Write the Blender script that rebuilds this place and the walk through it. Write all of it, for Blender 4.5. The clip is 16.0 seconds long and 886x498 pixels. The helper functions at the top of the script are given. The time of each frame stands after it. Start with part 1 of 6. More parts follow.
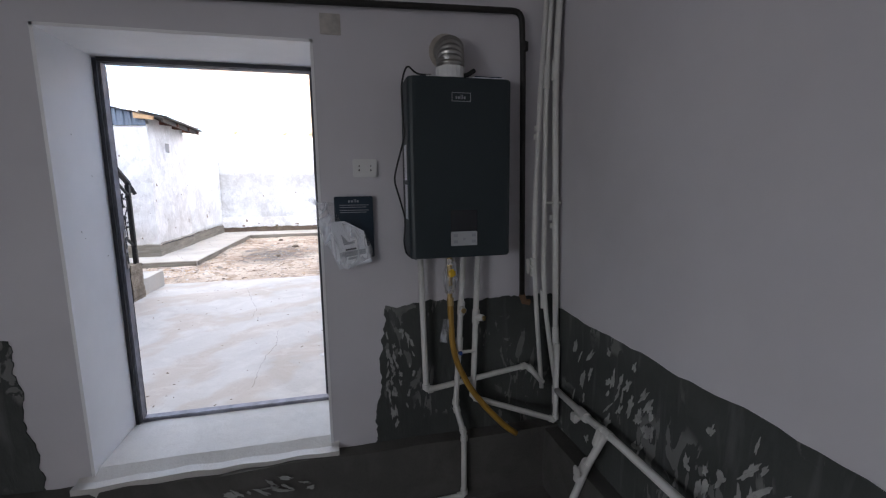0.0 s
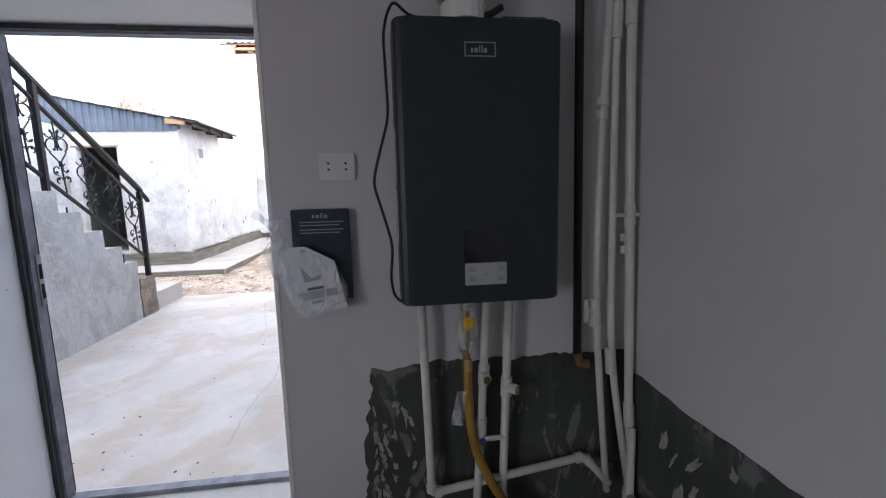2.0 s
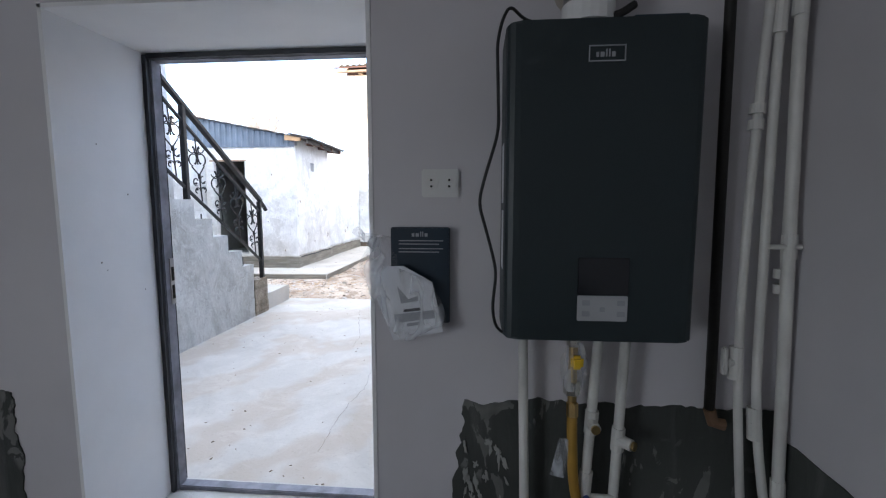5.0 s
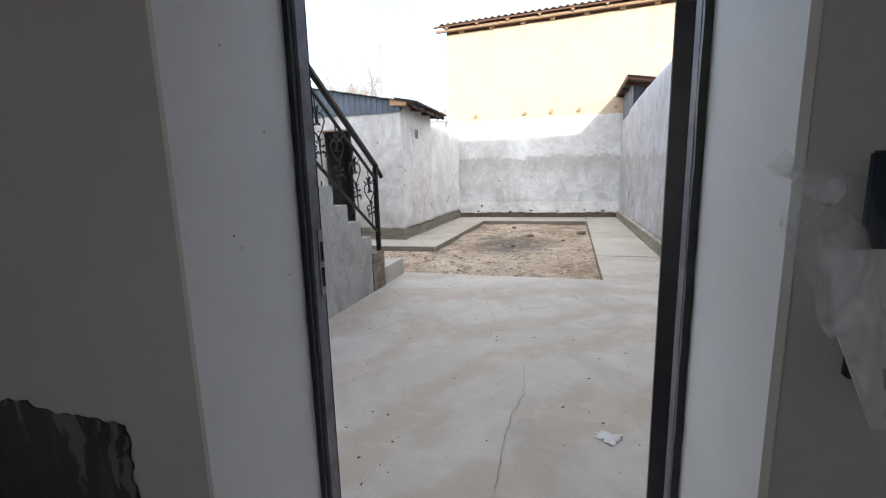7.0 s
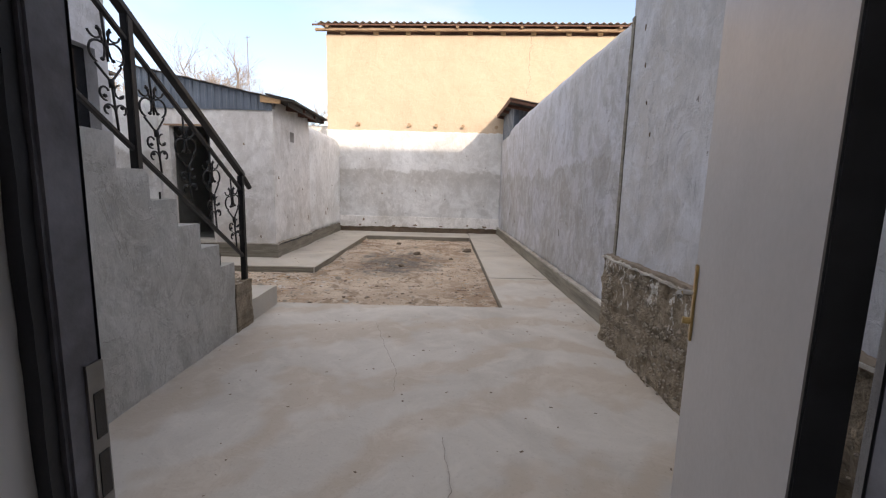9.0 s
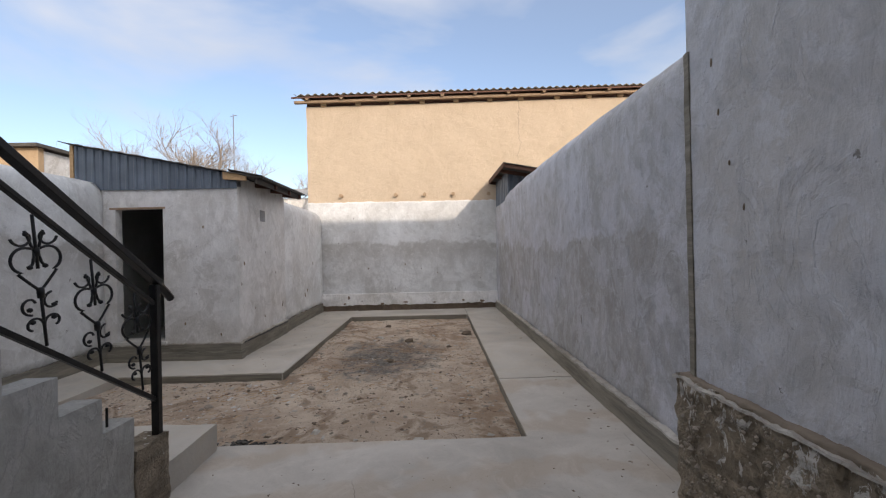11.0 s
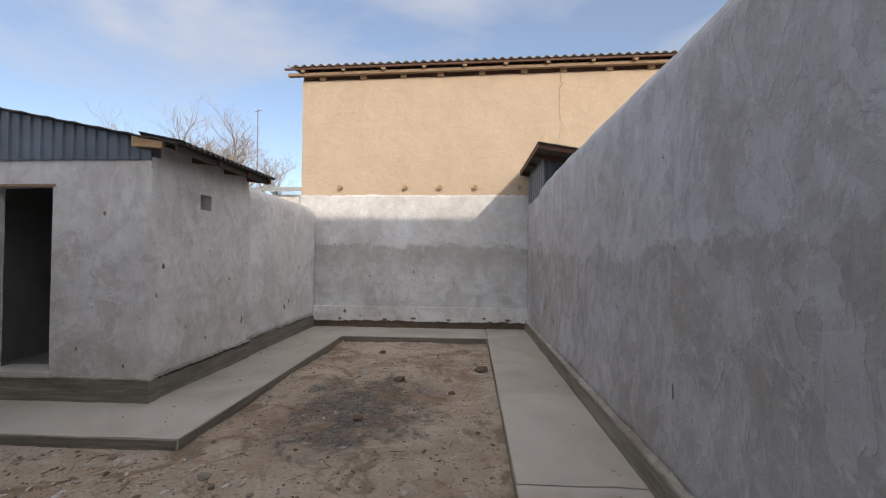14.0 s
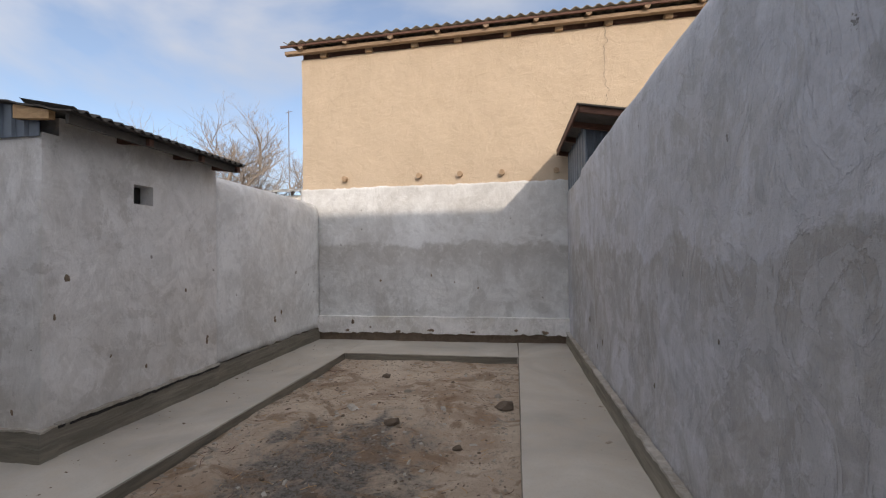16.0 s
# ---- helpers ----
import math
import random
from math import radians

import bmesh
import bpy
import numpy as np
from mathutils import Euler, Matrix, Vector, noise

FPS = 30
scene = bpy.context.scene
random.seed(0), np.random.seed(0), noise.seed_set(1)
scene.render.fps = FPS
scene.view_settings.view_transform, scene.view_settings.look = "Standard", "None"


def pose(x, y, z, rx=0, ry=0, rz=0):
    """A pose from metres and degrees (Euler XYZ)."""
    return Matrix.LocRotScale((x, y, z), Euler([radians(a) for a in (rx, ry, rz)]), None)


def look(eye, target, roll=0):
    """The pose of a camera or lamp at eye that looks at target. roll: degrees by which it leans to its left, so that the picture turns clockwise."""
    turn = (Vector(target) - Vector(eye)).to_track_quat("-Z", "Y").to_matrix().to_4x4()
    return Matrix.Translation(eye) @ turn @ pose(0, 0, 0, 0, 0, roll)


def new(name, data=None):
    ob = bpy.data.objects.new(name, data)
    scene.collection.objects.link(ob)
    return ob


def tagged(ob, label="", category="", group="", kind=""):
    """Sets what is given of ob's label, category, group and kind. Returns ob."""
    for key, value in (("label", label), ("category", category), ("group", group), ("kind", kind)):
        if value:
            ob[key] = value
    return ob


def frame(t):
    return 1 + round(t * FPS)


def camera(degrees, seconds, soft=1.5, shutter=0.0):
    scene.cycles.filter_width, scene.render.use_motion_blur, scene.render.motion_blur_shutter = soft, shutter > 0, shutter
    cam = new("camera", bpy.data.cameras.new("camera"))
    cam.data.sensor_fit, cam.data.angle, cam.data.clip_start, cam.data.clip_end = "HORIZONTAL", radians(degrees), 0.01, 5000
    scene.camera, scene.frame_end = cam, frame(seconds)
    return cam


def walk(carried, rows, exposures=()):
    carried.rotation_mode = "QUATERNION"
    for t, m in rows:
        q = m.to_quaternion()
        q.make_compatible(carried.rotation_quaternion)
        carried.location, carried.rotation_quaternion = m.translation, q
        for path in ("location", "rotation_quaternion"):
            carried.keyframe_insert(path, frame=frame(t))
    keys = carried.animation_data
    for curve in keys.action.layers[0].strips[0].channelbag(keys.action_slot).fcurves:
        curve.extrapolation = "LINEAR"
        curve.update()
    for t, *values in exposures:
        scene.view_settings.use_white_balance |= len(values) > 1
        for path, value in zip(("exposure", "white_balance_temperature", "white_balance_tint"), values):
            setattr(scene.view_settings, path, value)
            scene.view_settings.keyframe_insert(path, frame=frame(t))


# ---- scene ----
cam = camera(92.4, 16.0, soft=1.2)
PATH = [
    (0, (0.015, 0.244, 1.583), (0.465, 2.172, 1.298), -0.7),
    (0.5, (0.02, 0.519, 1.578), (0.576, 2.42, 1.299), 1.0),
    (1, (0.021, 0.658, 1.592), (0.583, 2.556, 1.311), 1.2),
    (1.5, (0.119, 0.775, 1.589), (0.581, 2.701, 1.309), -0.5),
    (2, (0.275, 0.923, 1.596), (0.529, 2.888, 1.324), -1.4),
    (2.5, (0.329, 0.976, 1.592), (0.45, 2.953, 1.312), -2.2),
    (3, (0.33, 0.992, 1.649), (0.431, 2.977, 1.428), -2.0),
    (3.2, (0.326, 0.997, 1.693), (0.422, 2.99, 1.562), -2.0),
    (5.3, (0.189, 1.042, 1.584), (-0.099, 3.006, 1.34), 0.3),
    (5.5, (0.125, 1.051, 1.57), (-0.281, 2.99, 1.297), -0.2),
    (6, (-0.12, 1.136, 1.575), (-0.676, 3.038, 1.308), -0.9),
    (6.5, (-0.269, 1.316, 1.543), (-0.812, 3.217, 1.241), -0.9),
    (7, (-0.379, 1.656, 1.529), (-0.94, 3.547, 1.199), -1.5),
    (7.5, (-0.518, 1.862, 1.539), (-1.003, 3.773, 1.208), -1.3),
    (8, (-0.649, 2.008, 1.551), (-0.819, 3.976, 1.236), 0.3),
    (8.2, (-0.689, 2.069, 1.55), (-0.8, 4.042, 1.244), 1.0),
    (10.3, (-0.668, 2.931, 1.781), (-0.581, 4.919, 1.583), 0.4),
    (10.5, (-0.707, 3.096, 1.8), (-0.633, 5.094, 1.738), 0.2),
    (11, (-0.726, 3.462, 1.859), (-0.677, 5.462, 1.865), -1.2),
    (11.5, (-0.663, 3.831, 1.885), (-0.694, 5.83, 1.897), -1.5),
    (12, (-0.653, 4.154, 1.894), (-0.726, 6.152, 1.923), -0.5),
    (12.5, (-0.626, 4.523, 1.907), (-0.703, 6.521, 1.946), 0.1),
    (13, (-0.51, 4.912, 1.892), (-0.595, 6.909, 1.943), -0.3),
    (13.5, (-0.406, 5.298, 1.855), (-0.52, 7.294, 1.904), 0.3),
    (14, (-0.285, 5.706, 1.854), (-0.4, 7.702, 1.889), 0.5),
    (14.5, (-0.135, 6.094, 1.854), (-0.319, 8.086, 1.88), 0.4),
    (15, (-0.113, 6.467, 1.839), (-0.337, 8.454, 1.865), 0.0),
    (15.5, (-0.074, 6.861, 1.862), (-0.335, 8.844, 1.881), -0.7),
    (16, (0.04, 7.274, 1.868), (-0.279, 9.248, 1.9), -0.7),
]
EXPOSURES = [
    (0, 2.92, 6300, 13), (1.0, 2.92, 6400, 13), (3.2, 3.09, 6250, 13), (5.5, 2.90, 6050, 8), (6.0, 2.54, 6400, 9), (6.3, 2.18, 6550, 7), (6.6, 2.02, 6600, 6),
    (7.0, 2.02, 6850, 8), (7.5, 1.93, 7200, 11), (8.2, 1.60, 7400, 14), (10.3, 1.26, 7250, 13), (10.7, 1.06, 7050, 12), (11.2, 0.86, 7050, 12), (13.0, 0.73, 7100, 12), (16.0, 0.67, 7050, 12),
]
walk(cam, [(t, look(eye, target, roll)) for t, eye, target, roll in PATH], EXPOSURES)

# ---- world and sun ----
TO_SUN = Vector((0.45, -1.0, 0.48)).normalized()
ELEV = math.asin(TO_SUN.z)
world = bpy.data.worlds.new("sky")
scene.world = world
world.use_nodes = True
wn, wl = world.node_tree.nodes, world.node_tree.links
sky = wn.new("ShaderNodeTexSky")
sky.sky_type, sky.sun_disc = "NISHITA", False
sky.sun_elevation, sky.sun_rotation = ELEV, math.atan2(TO_SUN.x, TO_SUN.y)
sky.air_density, sky.dust_density, sky.ozone_density = 0.85, 1.1, 2.0
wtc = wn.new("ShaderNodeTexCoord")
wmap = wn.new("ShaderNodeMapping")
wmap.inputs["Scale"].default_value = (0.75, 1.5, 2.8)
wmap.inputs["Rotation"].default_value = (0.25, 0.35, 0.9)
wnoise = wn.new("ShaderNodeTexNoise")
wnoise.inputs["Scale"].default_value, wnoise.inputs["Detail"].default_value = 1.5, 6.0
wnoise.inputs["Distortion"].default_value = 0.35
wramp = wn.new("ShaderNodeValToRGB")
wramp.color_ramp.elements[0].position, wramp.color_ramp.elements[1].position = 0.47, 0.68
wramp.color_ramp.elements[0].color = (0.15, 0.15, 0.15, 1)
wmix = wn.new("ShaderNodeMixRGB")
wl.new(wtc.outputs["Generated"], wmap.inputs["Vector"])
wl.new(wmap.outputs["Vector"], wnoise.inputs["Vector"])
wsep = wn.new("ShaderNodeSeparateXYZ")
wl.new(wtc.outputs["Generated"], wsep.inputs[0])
# clouds thickened and brightened overhead and southward, out of view, to lift the yard
wfill = wn.new("ShaderNodeMath")
wfill.operation, wfill.inputs[1].default_value = "MULTIPLY_ADD", -0.6
wl.new(wsep.outputs[1], wfill.inputs[0])
wl.new(wsep.outputs[2], wfill.inputs[2])
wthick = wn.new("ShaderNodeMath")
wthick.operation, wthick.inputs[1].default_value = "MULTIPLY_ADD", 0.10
wl.new(wfill.outputs[0], wthick.inputs[0])
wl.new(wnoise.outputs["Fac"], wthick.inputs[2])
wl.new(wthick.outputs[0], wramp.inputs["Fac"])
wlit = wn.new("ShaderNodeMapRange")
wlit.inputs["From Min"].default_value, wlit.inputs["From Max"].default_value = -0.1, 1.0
wl.new(wfill.outputs[0], wlit.inputs["Value"])
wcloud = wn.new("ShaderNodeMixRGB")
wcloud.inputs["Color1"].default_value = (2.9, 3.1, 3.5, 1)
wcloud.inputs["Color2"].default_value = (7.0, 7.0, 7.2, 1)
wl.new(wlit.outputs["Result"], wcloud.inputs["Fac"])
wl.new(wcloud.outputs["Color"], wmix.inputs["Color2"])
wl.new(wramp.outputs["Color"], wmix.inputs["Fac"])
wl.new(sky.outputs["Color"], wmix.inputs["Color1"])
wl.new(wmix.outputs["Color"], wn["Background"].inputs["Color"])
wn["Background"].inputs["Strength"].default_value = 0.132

sun = new("sun", bpy.data.lights.new("sun", "SUN"))
sun.data.energy, sun.data.angle, sun.data.color = 1.5, radians(0.7), (1.0, 0.90, 0.80)
sun.matrix_world = look(TO_SUN * 50, (0, 0, 0))

# area lamp added for room daylight, at an unseen window assumed in the side wall
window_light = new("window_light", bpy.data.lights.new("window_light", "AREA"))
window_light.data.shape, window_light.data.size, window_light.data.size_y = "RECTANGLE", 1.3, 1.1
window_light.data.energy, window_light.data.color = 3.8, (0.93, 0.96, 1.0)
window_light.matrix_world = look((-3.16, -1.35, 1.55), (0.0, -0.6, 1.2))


# ---- materials ----
def shader(name):
    m = bpy.data.materials.new(name)
    m.use_nodes = True
    nt = m.node_tree
    return m, nt.nodes, nt.links, nt.nodes["Principled BSDF"]


def nnoise(n, l, vec, scale, detail=5.0, rough=0.55, dist=0.0):
    t = n.new("ShaderNodeTexNoise")
    t.inputs["Scale"].default_value, t.inputs["Detail"].default_value = scale, detail
    t.inputs["Roughness"].default_value, t.inputs["Distortion"].default_value = rough, dist
    l.new(vec, t.inputs["Vector"])
    return t.outputs["Fac"]


def ramp(n, l, fac, a, b):
    r = n.new("ShaderNodeMapRange")
    r.inputs["From Min"].default_value, r.inputs["From Max"].default_value = a, b
    l.new(fac, r.inputs["Value"])
    return r.outputs["Result"]


def blend(n, l, fac, c1, c2, mode="MIX"):
    x = n.new("ShaderNodeMixRGB")
    x.blend_type = mode
    for sock, v in (("Fac", fac), ("Color1", c1), ("Color2", c2)):
        if isinstance(v, (int, float)):
            x.inputs[sock].default_value = v
        elif isinstance(v, tuple):
            x.inputs[sock].default_value = (*v, 1)
        else:
            l.new(v, x.inputs[sock])
    return x.outputs["Color"]


def calc(n, l, op, a, b=0.0):
    x = n.new("ShaderNodeMath")
    x.operation = op
    for i, v in enumerate((a, b)):
        if isinstance(v, (int, float)):
            x.inputs[i].default_value = v
        else:
            l.new(v, x.inputs[i])
    return x.outputs[0]


def bump(n, l, p, height, strength, distance=0.01):
    b = n.new("ShaderNodeBump")
    b.inputs["Strength"].default_value, b.inputs["Distance"].default_value = strength, distance
    l.new(height, b.inputs["Height"])
    l.new(b.outputs["Normal"], p.inputs["Normal"])


def coords(n, l, scale=(1, 1, 1)):
    tc = n.new("ShaderNodeTexCoord")
    mp = n.new("ShaderNodeMapping")
    mp.inputs["Scale"].default_value = scale
    l.new(tc.outputs["Object"], mp.inputs["Vector"])
    return mp.outputs["Vector"]


def zof(n, l, vec):
    s = n.new("ShaderNodeSeparateXYZ")
    l.new(vec, s.inputs[0])
    return s.outputs


def simple(name, c, rough=0.6, vary=0.15, scale=12.0, metal=0.0, relief=0.1, grain=80.0):
    m, n, l, p = shader(name)
    v = coords(n, l)
    a = nnoise(n, l, v, scale, 6)
    dark, lite = tuple(x * (1 - vary) for x in c), tuple(min(1, x * (1 + vary)) for x in c)
    l.new(blend(n, l, ramp(n, l, a, 0.3, 0.7), dark, lite), p.inputs["Base Color"])
    g = nnoise(n, l, v, grain, 4)
    l.new(ramp(n, l, g, -0.6 + (1 - rough), 2.2 - rough), p.inputs["Roughness"])
    p.inputs["Roughness"].default_value = rough
    l.remove(p.inputs["Roughness"].links[0])
    rr = calc(n, l, "ADD", calc(n, l, "MULTIPLY", g, 0.25), rough - 0.12)
    l.new(rr, p.inputs["Roughness"])
    p.inputs["Metallic"].default_value = metal
    bump(n, l, p, g, relief, 0.003)
    return m


def plaster(name, lite, dark, joint=1.95, spread=0.35, warm=(0.33, 0.31, 0.28), trowel=1.0, band_fac=0.42):
    """Grey cement render with trowel swirls, damp clouds and a ragged day joint."""
    m, n, l, p = shader(name)
    v = coords(n, l)
    xyz = zof(n, l, v)
    swirl = nnoise(n, l, v, 0.75, 3, 0.45, 2.6)
    cloud = nnoise(n, l, v, 0.6, 4, 0.5, 0.5)
    soft = nnoise(n, l, coords(n, l, (1, 1, 0.55)), 2.6, 4, 0.5, 0.8)
    arcs = nnoise(n, l, v, 1.3, 2, 0.4, 4.5)
    grit = nnoise(n, l, v, 70.0, 4)
    edge = nnoise(n, l, v, 1.3, 7, 0.62)
    jz = calc(n, l, "ADD", xyz[2], calc(n, l, "MULTIPLY", calc(n, l, "SUBTRACT", edge, 0.5), spread * 2.2))
    upper = ramp(n, l, jz, joint - 0.03, joint + 0.04)
    low = ramp(n, l, jz, joint - 0.75, joint - 0.2)
    tone = blend(n, l, ramp(n, l, swirl, 0.40, 0.59), dark, lite)
    tone = blend(n, l, calc(n, l, "MULTIPLY", ramp(n, l, cloud, 0.45, 0.58), 0.75), tone, warm)
    tone = blend(n, l, calc(n, l, "MULTIPLY", ramp(n, l, soft, 0.45, 0.70), 0.35), tone, tuple(min(1, x * 1.15) for x in lite))
    worn = nnoise(n, l, v, 1.15, 9, 0.66, 0.9)
    tone = blend(n, l, calc(n, l, "MULTIPLY", ramp(n, l, worn, 0.55, 0.568), 0.24 + 0.28 * trowel), tone, tuple(x * 0.82 for x in warm))
    tone = blend(n, l, calc(n, l, "MULTIPLY", ramp(n, l, worn, 0.435, 0.415), 0.20 + 0.25 * trowel), tone, tuple(min(1, x * 1.2) for x in lite))
    # thin pale ridges left by the trowel
    ridge = calc(n, l, "ABSOLUTE", calc(n, l, "SUBTRACT", arcs, 0.52))
    tone = blend(n, l, calc(n, l, "MULTIPLY", ramp(n, l, ridge, 0.045, 0.0), 0.12), tone, tuple(min(1, x * 1.25) for x in lite))
    tone = blend(n, l, calc(n, l, "MULTIPLY", ramp(n, l, arcs, 0.55, 0.66), 0.34), tone, tuple(x * 0.84 for x in dark))
    band = calc(n, l, "MULTIPLY", calc(n, l, "SUBTRACT", 1.0, upper), low)
    tone = blend(n, l, calc(n, l, "MULTIPLY", band, band_fac), tone, tuple(x * 0.92 for x in warm))
    tone = blend(n, l, calc(n, l, "MULTIPLY", upper, 0.25), tone, tuple(min(1, x * 1.2) for x in lite))
    mottle = nnoise(n, l, v, 6.5, 9, 0.72, 0.5)
    tone = blend(n, l, calc(n, l, "MULTIPLY", ramp(n, l, mottle, 0.46, 0.30), 0.55), tone, tuple(x * 0.72 for x in dark))
    tone = blend(n, l, calc(n, l, "MULTIPLY", ramp(n, l, mottle, 0.53, 0.68), 0.45), tone, tuple(min(1, x * 1.2) for x in lite))
    # thin crisp-edged skims and drag marks of the last trowel pass
    skim = nnoise(n, l, coords(n, l, (1, 1, 0.75)), 2.1, 11, 0.66, 1.3)
    tone = blend(n, l, calc(n, l, "MULTIPLY", ramp(n, l, skim, 0.528, 0.540), 0.30 * trowel), tone, tuple(min(1, x * 1.12) for x in lite))
    tone = blend(n, l, calc(n, l, "MULTIPLY", ramp(n, l, skim, 0.445, 0.432), 0.30 * trowel), tone, tuple(x * 0.86 for x in warm))
    drag = nnoise(n, l, coords(n, l, (1.0, 1.0, 0.32)), 9.0, 6, 0.6, 2.2)
    tone = blend(n, l, calc(n, l, "MULTIPLY", ramp(n, l, drag, 0.57, 0.64), 0.30 * trowel), tone, tuple(x * 0.80 for x in dark))
    # sparse nicks
    vor = n.new("ShaderNodeTexVoronoi")
    vor.inputs["Scale"].default_value = 3.2
    l.new(coords(n, l, (1.0, 1.0, 0.7)), vor.inputs["Vector"])
    nick = ramp(n, l, calc(n, l, "ADD", vor.outputs["Distance"], calc(n, l, "MULTIPLY", calc(n, l, "SUBTRACT", grit, 0.5), 0.22)), 0.042, 0.030)
    tone = blend(n, l, calc(n, l, "MULTIPLY", nick, 0.75), tone, (0.13, 0.115, 0.10))
    tone = blend(n, l, calc(n, l, "MULTIPLY", ramp(n, l, grit, 0.5, 0.75), 0.18), tone, tuple(x * 0.6 for x in dark))
    l.new(tone, p.inputs["Base Color"])
    p.inputs["Roughness"].default_value = 0.92
    hgt = calc(n, l, "ADD", calc(n, l, "MULTIPLY", swirl, 1.2), calc(n, l, "ADD", calc(n, l, "MULTIPLY", soft, 0.5), calc(n, l, "ADD", calc(n, l, "MULTIPLY", grit, 0.05), calc(n, l, "MULTIPLY", arcs, 0.5))))
    hgt = calc(n, l, "ADD", hgt, calc(n, l, "ADD", calc(n, l, "MULTIPLY", upper, 0.10), calc(n, l, "MULTIPLY", mottle, 0.55)))
    hgt = calc(n, l, "ADD", hgt, calc(n, l, "ADD", calc(n, l, "MULTIPLY", ramp(n, l, skim, 0.52, 0.545), 0.12), calc(n, l, "MULTIPLY", drag, 0.35)))
    bump(n, l, p, hgt, 0.7, 0.03)
    return m


def concrete(name, lite, dark, streak=(1, 1, 1), dust=(0.42, 0.38, 0.32), rough=0.85, relief=0.35):
    m, n, l, p = shader(name)
    v = coords(n, l, streak)
    big = nnoise(n, l, v, 0.8, 6, 0.55, 1.2)
    mid = nnoise(n, l, v, 4.0, 8, 0.65, 0.6)
    grit = nnoise(n, l, v, 60.0, 5)
    tone = blend(n, l, ramp(n, l, big, 0.3, 0.7), dark, lite)
    tone = blend(n, l, calc(n, l, "MULTIPLY", ramp(n, l, mid, 0.42, 0.72), 0.5), tone, dust)
    tone = blend(n, l, calc(n, l, "MULTIPLY", ramp(n, l, grit, 0.55, 0.8), 0.25), tone, tuple(x * 0.6 for x in dark))
    l.new(tone, p.inputs["Base Color"])
    p.inputs["Roughness"].default_value = rough
    bump(n, l, p, calc(n, l, "ADD", mid, calc(n, l, "MULTIPLY", grit, 0.25)), relief, 0.012)
    return m


def screed_material():
    """Steel-trowelled screed with dusty sweeping arcs."""
    m, n, l, p = shader("yard_screed")
    v = coords(n, l)
    big = nnoise(n, l, v, 0.9, 7, 0.6, 1.6)
    mid = nnoise(n, l, v, 3.2, 8, 0.68, 1.0)
    grit = nnoise(n, l, v, 55.0, 5)
    mp = n.new("ShaderNodeMapping")
    mp.inputs["Location"].default_value = (-0.9, -2.2, 0)
    l.new(v, mp.inputs["Vector"])
    w = n.new("ShaderNodeTexWave")
    w.wave_type, w.rings_direction = "RINGS", "Z"
    for k, x in (("Scale", 0.38), ("Distortion", 13.0), ("Detail", 5.0), ("Detail Scale", 0.9), ("Detail Roughness", 0.68)):
        w.inputs[k].default_value = x
    l.new(mp.outputs["Vector"], w.inputs["Vector"])
    tone = blend(n, l, ramp(n, l, big, 0.34, 0.66), (0.42, 0.395, 0.355), (0.55, 0.52, 0.475))
    tone = blend(n, l, calc(n, l, "MULTIPLY", ramp(n, l, w.outputs["Fac"], 0.45, 0.9), 0.58), tone, (0.43, 0.355, 0.275))
    tone = blend(n, l, calc(n, l, "MULTIPLY", ramp(n, l, mid, 0.5, 0.7), 0.4), tone, (0.64, 0.60, 0.545))
    tone = blend(n, l, calc(n, l, "MULTIPLY", ramp(n, l, grit, 0.58, 0.8), 0.3), tone, (0.22, 0.19, 0.16))
    l.new(tone, p.inputs["Base Color"])
    p.inputs["Roughness"].default_value = 0.8
    bump(n, l, p, calc(n, l, "ADD", mid, calc(n, l, "MULTIPLY", grit, 0.3)), 0.3, 0.012)
    return m


